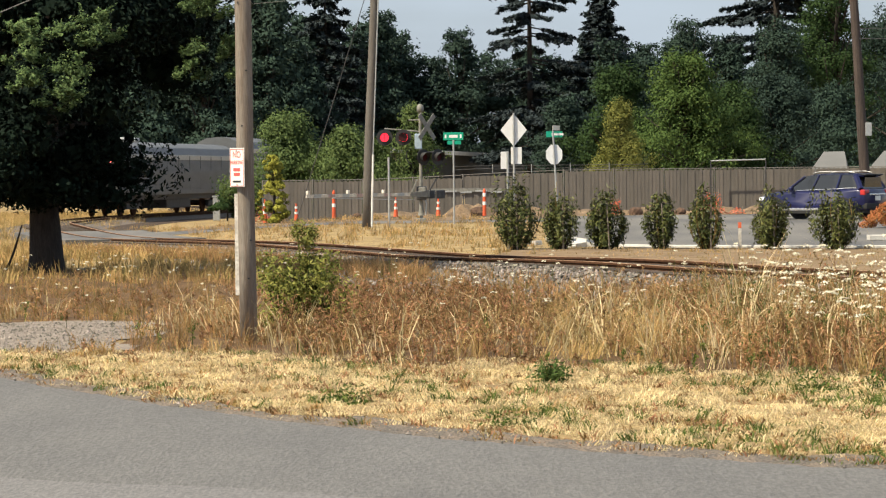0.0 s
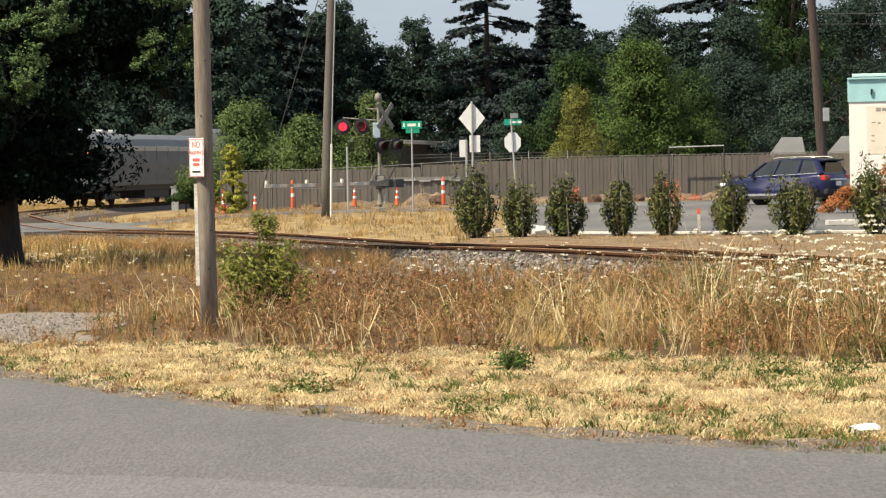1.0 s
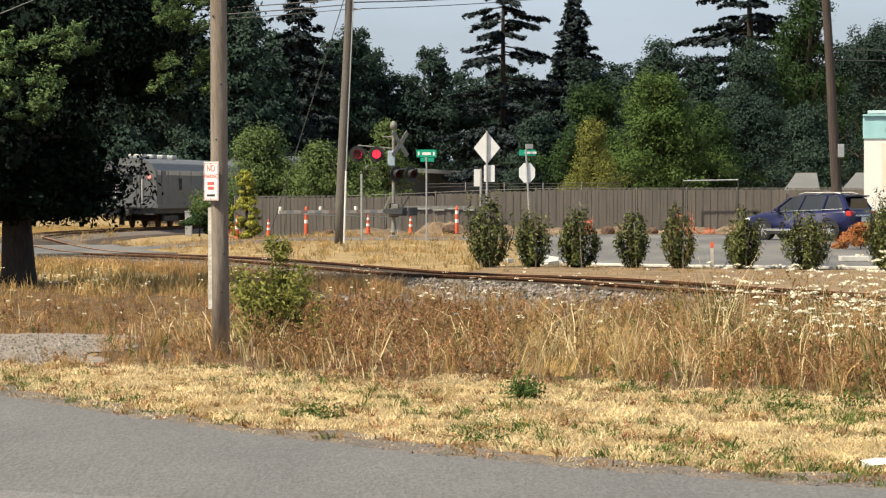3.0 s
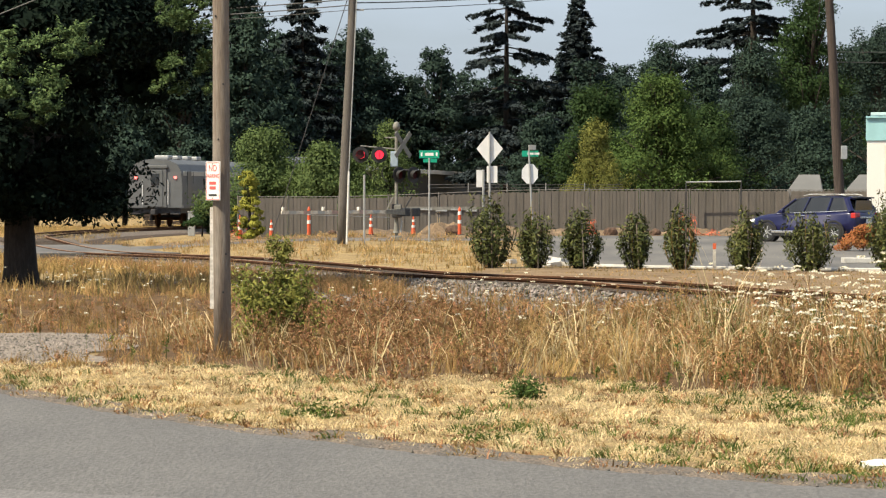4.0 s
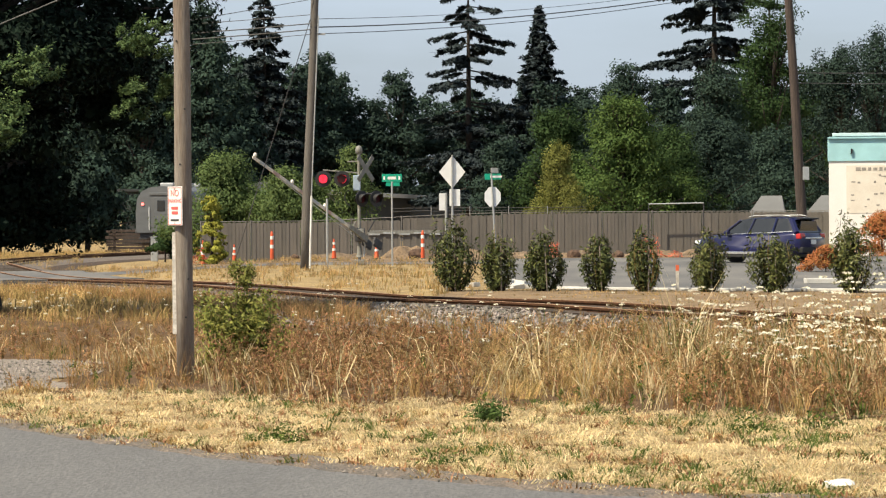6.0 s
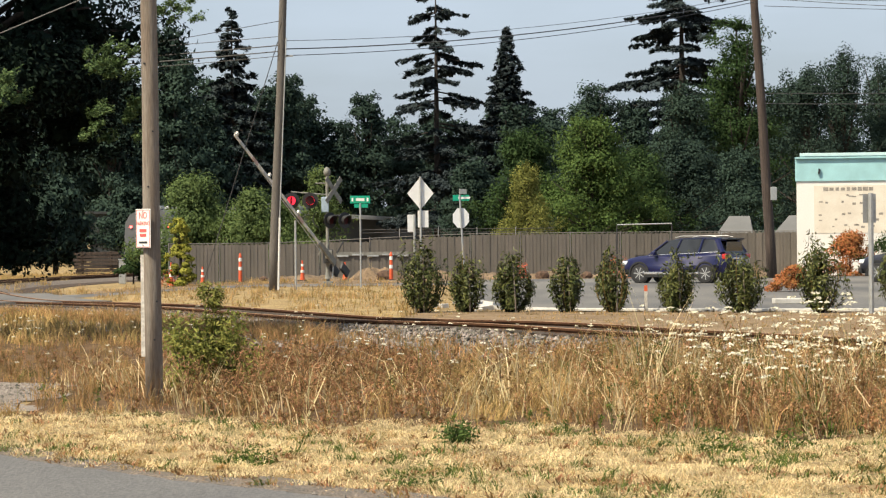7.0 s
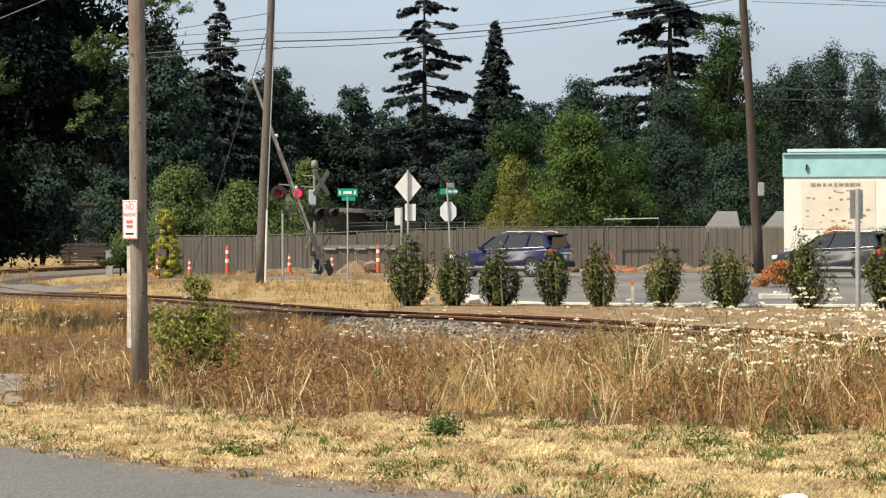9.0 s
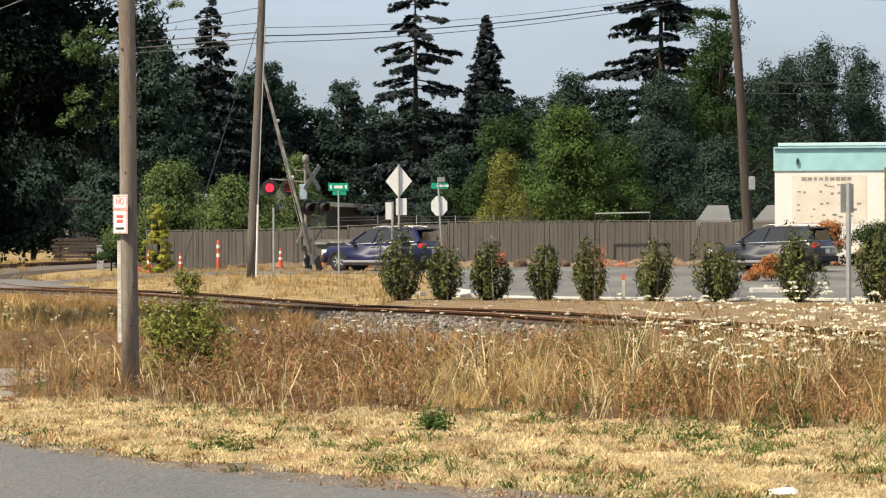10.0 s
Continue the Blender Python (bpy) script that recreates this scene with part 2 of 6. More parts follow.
def fast_mesh(name, verts, faces, material, smooth=False):
    """A mesh from arrays: verts (n, 3), faces (m, 3 or 4)."""
    verts, faces = np.asarray(verts, np.float32), np.asarray(faces, np.int32)
    me = bpy.data.meshes.new(name)
    k = faces.shape[1]
    me.vertices.add(len(verts))
    me.vertices.foreach_set("co", verts.ravel())
    me.loops.add(faces.size)
    me.loops.foreach_set("vertex_index", faces.ravel())
    me.polygons.add(len(faces))
    me.polygons.foreach_set("loop_start", np.arange(0, faces.size, k, dtype=np.int32))
    me.polygons.foreach_set("loop_total", np.full(len(faces), k, np.int32))
    me.polygons.foreach_set("use_smooth", np.full(len(faces), smooth, bool))
    me.update(calc_edges=True)
    me.materials.append(material)
    return me


def thing(name, m, label, category, group="", kind=""):
    ob = new(name)
    ob.matrix_basis = m
    ob.empty_display_size = 0.2
    return tagged(ob, label, category, group, kind)


def finish(bm, name, material, smooth=False):
    me = bpy.data.meshes.new(name)
    bmesh.ops.recalc_face_normals(bm, faces=bm.faces)
    bm.to_mesh(me)
    bm.free()
    me.materials.append(material)
    if smooth:
        for p in me.polygons:
            p.use_smooth = True
    return me


def part(name, bm, material, parent=None, label="", m=None, smooth=False):
    """Links a bmesh (or a mesh) as one object under a thing or a part."""
    me = bm if isinstance(bm, bpy.types.Mesh) else finish(bm, name, material, smooth)
    ob = new(name, me)
    if parent is not None:
        ob.parent = parent
    if m is not None:
        ob.matrix_basis = m
    if label:
        tagged(ob, label)
    return ob


def box(size, at=(0, 0, 0), bevel=0.0, bm=None, turn=None):
    bm = bm or bmesh.new()
    tmp = bmesh.new()
    bmesh.ops.create_cube(tmp, size=1.0)
    for v in tmp.verts:
        v.co = Vector((v.co.x * size[0], v.co.y * size[1], v.co.z * size[2]))
    if bevel:
        bmesh.ops.bevel(tmp, geom=tmp.edges[:], offset=bevel, segments=2, affect="EDGES", profile=0.6)
    mt = Matrix.Translation(at) @ (turn or Matrix())
    remap = {v: bm.verts.new(mt @ v.co) for v in tmp.verts}
    for fc in tmp.faces:
        bm.faces.new([remap[v] for v in fc.verts])
    tmp.free()
    return bm


def tube(points, radii, seg=10, bm=None, cap=True):
    """A round bar along points; radii: one number or one for each point."""
    bm = bm or bmesh.new()
    pts = [Vector(p) for p in points]
    if not hasattr(radii, "__len__"):
        radii = [radii] * len(pts)
    rings = []
    for i, p in enumerate(pts):
        d = (pts[min(i + 1, len(pts) - 1)] - pts[max(i - 1, 0)]).normalized()
        a = d.orthogonal().normalized() if abs(d.z) > 0.95 else d.cross(Vector((0, 0, 1))).normalized()
        b = d.cross(a)
        rings.append([bm.verts.new(p + (a * math.cos(2 * math.pi * k / seg) + b * math.sin(2 * math.pi * k / seg)) * radii[i]) for k in range(seg)])
    for r0, r1 in zip(rings, rings[1:]):
        for k in range(seg):
            bm.faces.new((r0[k], r0[(k + 1) % seg], r1[(k + 1) % seg], r1[k]))
    if cap:
        bm.faces.new(rings[0][::-1])
        bm.faces.new(rings[-1])
    return bm


def prism(outline, depth, axis="y", bm=None, at=(0, 0, 0), bevel=0.0):
    """An outline of (u, v) pushed out by depth, centred: axis y: u along x, v along z; axis z: u, v along x, y."""
    bm = bm or bmesh.new()
    tmp = bmesh.new()
    ends = []
    for s in (-0.5, 0.5):
        ends.append([tmp.verts.new((u, s * depth, v) if axis == "y" else ((s * depth, u, v) if axis == "x" else (u, v, s * depth))) for u, v in outline])
    n = len(outline)
    for k in range(n):
        tmp.faces.new((ends[0][k], ends[0][(k + 1) % n], ends[1][(k + 1) % n], ends[1][k]))
    tmp.faces.new(ends[0][::-1])
    tmp.faces.new(ends[1])
    bmesh.ops.recalc_face_normals(tmp, faces=tmp.faces)
    if bevel:
        bmesh.ops.bevel(tmp, geom=tmp.edges[:], offset=bevel, segments=2, affect="EDGES")
    remap = {v: bm.verts.new(v.co + Vector(at)) for v in tmp.verts}
    for fc in tmp.faces:
        bm.faces.new([remap[v] for v in fc.verts])
    tmp.free()
    return bm


def disc(radius, depth, seg=24, bm=None, at=(0, 0, 0), axis="y"):
    return prism([(radius * math.cos(2 * math.pi * k / seg), radius * math.sin(2 * math.pi * k / seg)) for k in range(seg)], depth, axis, bm, at)


# ---- foliage tools ----
def cards(centres, normals, length, width, rng):
    """Small pointed leaves (two triangles folded along the rib) at centres, roughly facing along normals."""
    n = len(centres)
    nrm = normals + rng.normal(0, 0.55, (n, 3))
    nrm /= np.linalg.norm(nrm, axis=1, keepdims=True) + 1e-9
    t = np.cross(nrm, rng.normal(0, 1, (n, 3)))
    t /= np.linalg.norm(t, axis=1, keepdims=True) + 1e-9
    b = np.cross(nrm, t)
    ln = (length * rng.uniform(0.6, 1.3, n))[:, None]
    wd = (width * rng.uniform(0.6, 1.3, n))[:, None]
    v = np.empty((n, 4, 3))
    v[:, 0] = centres - t * ln * 0.5
    v[:, 1] = centres + b * wd * 0.5 + nrm * wd * 0.12
    v[:, 2] = centres + t * ln * 0.5
    v[:, 3] = centres - b * wd * 0.5 + nrm * wd * 0.12
    i = np.arange(n)[:, None] * 4
    f = np.concatenate([i + np.array([[0, 2, 1]]), i + np.array([[0, 3, 2]])])
    return v.reshape(-1, 3), f


def leaf_mass(name, points, facing, size, width, material, rng, ruffle=0.25):
    """Leaves whose shading follows the clump that they grow on."""
    v, f = cards(points, facing, size, width, rng)
    me = fast_mesh(name, v, f, material, True)
    nv = facing / (np.linalg.norm(facing, axis=1, keepdims=True) + 1e-9) + rng.normal(0, ruffle, facing.shape)
    nv /= np.linalg.norm(nv, axis=1, keepdims=True) + 1e-9
    me.normals_split_custom_set_from_vertices(np.repeat(nv, 4, 0).tolist())
    return me


def clump_points(blobs, n, rng, shell=0.55):
    """Points in ellipsoid clumps, mostly near their skin; blobs: rows of x, y, z, rx, ry, rz."""
    blobs = np.asarray(blobs, float)
    area = (blobs[:, 3] * blobs[:, 4] + blobs[:, 4] * blobs[:, 5] + blobs[:, 3] * blobs[:, 5])
    pick = rng.choice(len(blobs), n, p=area / area.sum())
    d = rng.normal(0, 1, (n, 3))
    d /= np.linalg.norm(d, axis=1, keepdims=True)
    r = shell + (1 - shell) * rng.uniform(0, 1, n) ** 0.6
    r *= 1 + 0.07 * rng.normal(0, 1, n)
    return blobs[pick, :3] + d * blobs[pick, 3:] * r[:, None], d


def tree_blobs(rng, height, radius, low, count, taper=0.6, upright=0.0):
    """Clumps that make up a broad-leaved crown: broad flat boughs inside, small ones jutting out at the rim."""
    out = []
    for k in range(count * 2):
        rim = k >= count
        u = rng.uniform(0, 1)
        z = low + (height - low) * (0.06 + 0.86 * u)
        reach = radius * (1 - taper * u ** 1.8) * (0.55 + 0.45 * math.sin(math.pi * min(1, u + 0.25)))
        a = rng.uniform(0, 2 * math.pi)
        rr = reach * (rng.uniform(0.88, 1.22) if rim else rng.uniform(0.15, 0.95))
        s = radius * (rng.uniform(0.07, 0.15) if rim else rng.uniform(0.20, 0.40))
        flat = rng.uniform(0.40, 0.70) + upright * rng.uniform(0.5, 1.6)
        out.append((rr * math.cos(a), rr * math.sin(a), z + (0.10 * radius if rim else 0), s, s, s * flat))
    for k in range(count // 3):
        a, rr, s = rng.uniform(0, 2 * math.pi), radius * (1 - taper) * rng.uniform(0.0, 0.9), radius * rng.uniform(0.08, 0.16)
        out.append((rr * math.cos(a), rr * math.sin(a), height * rng.uniform(0.90, 1.02), s, s, s * (0.8 + 1.5 * upright)))
    return out


def make_tree(name, m, seed, height, radius, low, leaf, n, size, label, category="tree", count=26, trunk_r=None, taper=0.6, group="", upright=0.0):
    rng = np.random.default_rng(seed)
    ob = thing(name, m, label, category, group)
    blobs = tree_blobs(rng, height, radius, low, count, taper, upright)
    tr = trunk_r or 0.025 * height
    bm = tube([(0, 0, -0.2), (0.03 * height * 0.2, 0, height * 0.3), (0, 0.02 * height, height * 0.6), (0, 0, height * 0.88)], [tr * 1.25, tr, tr * 0.6, tr * 0.12], 10)
    part("trunk", bm, M_BARK, ob, smooth=True)
    bm = bmesh.new()
    for b in blobs[::3]:
        z0 = max(low * 0.8, b[2] * 0.62)
        tube([(0, 0, z0), (b[0] * 0.5, b[1] * 0.5, (z0 + b[2]) * 0.5), b[:3]], [tr * 0.35, tr * 0.2, tr * 0.06], 5, bm)
    tagged(part("limb_frame", bm, M_BARK, ob, smooth=True), kind="stuff")
    p, d = clump_points(blobs, int(n * 1.4), rng, 0.6)
    top = (d[:, 2] > -0.45) | (rng.random(len(d)) < 0.25)
    p, d = p[top] + rng.normal(0, 0.045 * radius, (int(top.sum()), 3)), d[top]
    p[:, 2] = np.maximum(p[:, 2], 0.02)
    out = p - np.array([0, 0, (low + height) * 0.45])
    out /= np.linalg.norm(out, axis=1, keepdims=True) + 1e-9
    part("crown", leaf_mass("crown", p, d * 0.8 + out * 0.3 + np.array([0, 0, 0.25]), size, size * 0.55, leaf, rng), leaf, ob)
    return ob


def make_fir(name, m, seed, height, radius, label, whorls=30, droop=0.35, gap=0.25, n_twigs=26, bare=0.12, power=0.7, card=0.026):
    """A conifer: straight trunk, tiers of boughs, each a bar set with hanging needle sprays."""
    rng = np.random.default_rng(seed)
    ob = thing(name, m, label, "conifer")
    part("trunk", tube([(0, 0, -0.2), (0, 0, height * 0.5), (0, 0, height)], [0.014 * height, 0.009 * height, 0.02], 9), M_BARK, ob, smooth=True)
    bm = bmesh.new()
    pts, nr = [], []
    for w in range(whorls):
        u = min(0.985, max(0, (w + rng.uniform(-0.7, 0.7)) / whorls))
        z = height * (bare + (1 - bare) * u)
        reach = radius * (1 - u) ** power * rng.uniform(0.7, 1.15) + 0.15
        nb = 5 if u < 0.85 else 4
        for k in range(nb):
            if rng.uniform() < gap * (1 - u):
                continue
            a = 2 * math.pi * (k + rng.uniform(-0.35, 0.35)) / nb + w * 1.1
            r = reach * rng.uniform(0.45, 1.15)
            dz = rng.uniform(-0.7, 0.7) * height / whorls
            c, s = math.cos(a), math.sin(a)
            tip_up = rng.uniform(0.0, 0.12) * r
            line = [Vector((c * r * q, s * r * q, z + dz - droop * r * q ** 1.3 + tip_up * q ** 4)) for q in (0, 0.35, 0.7, 1.0)]
            tube(line, [0.012 * r + 0.02, 0.01 * r + 0.012, 0.012, 0.006], 4, bm, False)
            for b in range(max(3, int(2.2 * r))):   # side sprays, longest at mid-bough, hanging at their ends
                q0 = rng.uniform(0.15, 0.98)
                ln = (0.34 * r * (1.1 - q0) + 0.35) * rng.uniform(0.5, 1.2)
                sa_ = a + rng.choice((-1, 1)) * rng.uniform(0.25, 1.0)
                m_tw = max(4, int(n_twigs * ln))
                g = rng.uniform(0.0, 1.0, m_tw)
                z0 = z + dz - droop * r * q0 ** 1.3 + tip_up * q0 ** 4
                fall = rng.uniform(0.05, 0.45)
                pts.append(np.stack([c * r * q0 + math.cos(sa_) * ln * g, s * r * q0 + math.sin(sa_) * ln * g, z0 - fall * ln * g ** 1.5 - np.abs(rng.normal(0, 0.10, m_tw))], 1) + rng.normal(0, 0.06, (m_tw, 3)))
                nr.append(np.tile([0.4 * c, 0.4 * s, 1.0], (m_tw, 1)))
    tagged(part("limb_frame", bm, M_BARK, ob), kind="stuff")
    p, d = np.concatenate(pts), np.concatenate(nr)
    part("crown", leaf_mass("crown", p, d, card * height, card * 0.34 * height, M_FIR_HAZE, rng, 0.45), M_FIR_HAZE, ob)
    return ob


def tufts(x, y, k, spread, rng):
    """Turns spots into tufts of k blades: x, y, and for each blade its tuft's random number and lean direction."""
    n = len(x)
    u, d = np.repeat(rng.random(n), k), np.repeat(rng.uniform(0, 2 * math.pi, n), k)
    return np.repeat(x, k) + rng.normal(0, spread, n * k), np.repeat(y, k) + rng.normal(0, spread, n * k), u, d + rng.normal(0, 0.9, n * k)


def blades(x, y, z, h, w, lean, rng, la=None):
    """Bent grass blades, three triangles each."""
    n = len(x)
    a = rng.uniform(0, 2 * math.pi, n)
    side = np.stack([np.cos(a), np.sin(a), np.zeros(n)], 1) * (w * 0.5)[:, None]
    la = rng.uniform(0, 2 * math.pi, n) if la is None else la
    out = np.stack([np.cos(la), np.sin(la), np.zeros(n)], 1) * (lean * h)[:, None]
    base = np.stack([x, y, z - 0.02], 1)
    up = np.stack([np.zeros(n), np.zeros(n), h], 1)
    v = np.empty((n, 5, 3))
    v[:, 0], v[:, 1] = base - side, base + side
    mid = base + up * 0.55 + out * 0.3
    v[:, 2], v[:, 3] = mid - side * 0.8, mid + side * 0.8
    v[:, 4] = base + up * np.sqrt(np.maximum(0.15, 1 - lean * lean * 0.6))[:, None] + out
    i = np.arange(n)[:, None] * 5
    f = np.concatenate([i + np.array([[0, 1, 3]]), i + np.array([[0, 3, 2]]), i + np.array([[2, 3, 4]])])
    return v.reshape(-1, 3), f


def stuff(name, v, f, material, label, category, at=None):
    return tagged(part(name, fast_mesh(name, v, f, material), material), label, category, kind="stuff")


def patches(x, y, scale, seed=0.0):
    """Soft random field between 0 and 1."""
    s = np.zeros_like(x)
    for k, (a, b, p) in enumerate(((1.0, 0.37, 0.4), (-0.61, 1.13, 1.9), (1.71, -0.83, 3.1), (0.45, 2.1, 5.3), (-2.3, 1.4, 0.9))):
        s += np.sin((x * a + y * b) / scale + p + seed * (k + 1.3)) / (1 + 0.35 * k)
    return np.clip(0.5 + s / 4.5, 0, 1)


# ---- ground, roads, track ----
def sheet(name, inside, xs, ys, lift, material, label, category):
    """A sheet laid on the ground over the grid cells whose centre passes inside(x, y)."""
    gx, gy = np.meshgrid(xs, ys, indexing="ij")
    v = np.stack([gx, gy, ground_z(gx, gy) + lift], -1).reshape(-1, 3)
    nx, ny = len(xs), len(ys)
    i, j = np.meshgrid(np.arange(nx - 1), np.arange(ny - 1), indexing="ij")
    cx, cy = (xs[:-1] + xs[1:]) / 2, (ys[:-1] + ys[1:]) / 2
    keep = inside(*np.meshgrid(cx, cy, indexing="ij"))
    a = (i * ny + j)[keep]
    f = np.stack([a, a + ny, a + ny + 1, a + 1], 1)
    return tagged(part(name, fast_mesh(name, v, f, material, True), material), label, category, kind="structure")


def near_edge(x):
    """Far edge of the near road."""
    return 21.5 - 1.15 * x + 0.1 * x * x + 0.05 * np.sin(x * 5) + 0.03 * np.sin(x * 13 + 1)


gxs = np.concatenate([[-3000, -800, -250, -120, -60], np.arange(-40, 40.1, 1.0), [60, 120, 250, 800, 3000]])
gys = np.concatenate([[-3000, -600, -100, -20, 0], np.arange(10, 180.1, 1.0), [200, 240, 300, 400, 600, 1200, 4000]])
sheet("ground", lambda x, y: x > -1e9, gxs, gys, 0.0, M_GROUND, "dry straw-coloured ground with bare patches", "ground")


def ruled(name, xs, low, high, rows_n, lift, material, label, category):
    """A strip between two curves y = low(x) and y = high(x), laid on the ground."""
    q = np.linspace(0, 1, rows_n)
    gy = low(xs)[:, None] + (np.maximum(high(xs), low(xs) + 0.01) - low(xs))[:, None] * q[None]
    gx = np.repeat(xs[:, None], rows_n, 1)
    dip = np.where((q == 0) | (q == 1), -0.014, 0.0)[None]   # the rims sink into what lies below
    v = np.stack([gx, gy, ground_z(gx, gy) + lift + dip], -1).reshape(-1, 3)
    i, j = np.meshgrid(np.arange(len(xs) - 1), np.arange(rows_n - 1), indexing="ij")
    a = (i * rows_n + j).ravel()
    return tagged(part(name, fast_mesh(name, v, np.stack([a, a + rows_n, a + rows_n + 1, a + 1], 1), material, True), material), label, category, kind="structure")


def verge_line(x):
    x = np.clip(x, -8, 4.5)
    return near_edge(x) + 0.03 * np.sin(x * 31) + 0.02 * np.sin(x * 57 + 2)


rx = np.arange(-30, 30.01, 0.04)
ruled("road_near", rx, lambda x: 17.4 - 0.55 * x + 0.08 * np.sin(x * 3), verge_line, 40, 0.012, M_ASPHALT, "grey asphalt road beside the dry grass verge", "road")
ruled("road_old", rx, lambda x: 0 * x + 3.0, lambda x: np.minimum(18.2 - 0.55 * x, verge_line(x)), 30, 0.007, M_ASPHALT_OLD, "older, paler asphalt of the near road", "road")
ruled("road_shoulder", rx, lambda x: verge_line(x) - 0.10 - 0.10 * patches(x, x * 0, 0.25), lambda x: verge_line(x) + 0.55 + 0.7 * patches(x, x * 0 + 3, 0.3), 6, 0.017, M_SHOULDER,
      "gritty dirt shoulder along the asphalt edge", "shoulder")
sheet("driveway", lambda x, y: (x < -4.1 + 0.25 * np.sin(y * 2.1)) & (y > 33.2 + 0.2 * np.sin(x * 3)) & (y < 40.0 + 0.4 * np.sin(x * 2)), np.arange(-24, -3, 0.15), np.arange(30, 44, 0.15), 0.015,
      M_GRAVEL, "pale gravel driveway in the dry grass", "driveway")
fx, fy = np.arange(-40, 60.01, 0.4), np.arange(70, 128, 0.4)


def far_road(x, y):
    left = (y > 106.5) & (y < 112.5) & (x < 6)
    right = (x > 2.2) & (y > 72.2 + np.clip(4.6 - x, 0, 3) ** 2 * 0.9 - 0.45 * np.clip(x - 4.6, 0, 7) - 0.1 * np.clip(x - 11.6, 0, 30)) & (y < 121)
    return left | right


sheet("road_far", far_road, fx, fy, 0.012, M_ROAD_FAR, "sun-bleached asphalt street before the slatted fence", "road")

sheet("bare_ground", lambda x, y: (x > 0.2 + 0.5 * np.sin(y * 0.9)) & (y > 47 + 0.5 * np.sin(x * 2.3)) & (y < 72.4 - 0.45 * np.clip(x - 4.6, 0, 7) - 0.1 * np.clip(x - 11.6, 0, 30) + 0.15 * np.sin(x * 3)), np.arange(-1, 26, 0.25), np.arange(40, 75, 0.25), 0.006,
      mat("trodden_earth", (0.255, 0.185, 0.115), 0.95, var=0.5, scale=1.2, bump=1.0, bump_scale=20, color2=(0.15, 0.105, 0.065), spec=0.1), "trodden brown earth between the track and the kerb", "ground")

sheet("dug_earth", lambda x, y: (x > -11.5) & (y > 111.5 + 0.6 * np.sin(x * 1.1) + 8.5 * smooth01(0.5, 4.5, x)) & (y < 129.8), np.arange(-12, 22, 0.3), np.arange(110, 130, 0.3), 0.022,
      mat("dug_earth", (0.27, 0.19, 0.12), 0.95, var=0.6, scale=1.1, bump=1.0, bump_scale=12, color2=(0.10, 0.075, 0.052), spec=0.1), "dug brown earth strip before the fence", "ground")

# railway: straight, then a bend to the right
T0, TDIR = Vector((-13.36, 104.0)), Vector((-0.3069, 0.9517))
BEND_R, BEND_L = 110.0, 54.0


def track(s):
    """Centre of the track s metres past the start of the bend: x, y and heading (clockwise from +y, radians)."""
    h0 = math.atan2(TDIR.x, TDIR.y)
    if s <= 0:
        p = T0 + TDIR * s
        return p.x, p.y, h0
    a = min(s, BEND_L) / BEND_R
    x = T0.x + BEND_R * (math.cos(h0) - math.cos(h0 + a))
    y = T0.y + BEND_R * (math.sin(h0 + a) - math.sin(h0))
    if s > BEND_L:
        x, y = x + math.sin(h0 + a) * (s - BEND_L), y + math.cos(h0 + a) * (s - BEND_L)
    return x, y, h0 + a


def sweep(profile, s_values, side, z_up):
    """Carries a closed outline (across, up) along the track."""
    bm = bmesh.new()
    rings = []
    for s in s_values:
        x, y, h = track(s)
        c, n = Vector((x, y, gz(x, y) + z_up)), Vector((math.cos(h), -math.sin(h), 0))
        rings.append([bm.verts.new(c + n * (side + u) + Vector((0, 0, w))) for u, w in profile])
    k = len(profile)
    for r0, r1 in zip(rings, rings[1:]):
        for i in range(k):
            bm.faces.new((r0[i], r0[(i + 1) % k], r1[(i + 1) % k], r1[i]))
    bm.faces.new(rings[0])
    bm.faces.new(rings[-1][::-1])
    return bm


railway = thing("railway_track", Matrix(), "single railway track with rusty rails on grey ballast", "railway track", kind="structure")
S_ALL = np.arange(-90, 141, 2.0)
RAIL = [(-0.07, 0), (0.07, 0), (0.07, 0.015), (0.012, 0.035), (0.012, 0.12), (0.037, 0.135), (0.037, 0.172), (-0.037, 0.172), (-0.037, 0.135), (-0.012, 0.12), (-0.012, 0.035), (-0.07, 0.015)]
for side in (-0.755, 0.755):
    part("rail", sweep(RAIL, S_ALL, side, 0.12), M_RUST, railway)
    part("rail_head", sweep([(-0.034, 0), (0.034, 0), (0.03, 0.004), (-0.03, 0.004)], S_ALL, side, 0.2925), M_RAILTOP, railway, "worn brown running surface")
part("ballast_bed", sweep([(-2.6, -0.25), (2.6, -0.25), (2.5, 0.0), (1.45, 0.165), (0.62, 0.15), (-0.62, 0.15), (-1.45, 0.165), (-2.5, 0.0)], S_ALL, 0, 0.0), M_BALLAST, railway, "dusty brown-grey crushed-stone bed")
# dark ribbon of earth; the shade on the bank's side is painted in
part("shaded_shoulder", sweep([(-2.9, -0.2), (4.2, -0.2), (3.8, 0.03), (-2.6, 0.03)], np.arange(5.0, 80, 3.0), 0, 0.0), mat("shaded_bank_earth", (0.085, 0.062, 0.048), 0.95, var=0.5, scale=1.5, bump=1.0, bump_scale=15, color2=(0.05, 0.038, 0.03), spec=0.1), railway, "dark track shoulder beyond the crossing, with the bank's shade in its colour")
tie_mesh = finish(box((2.5, 0.23, 0.16), bevel=0.012), "tie", M_TIE)
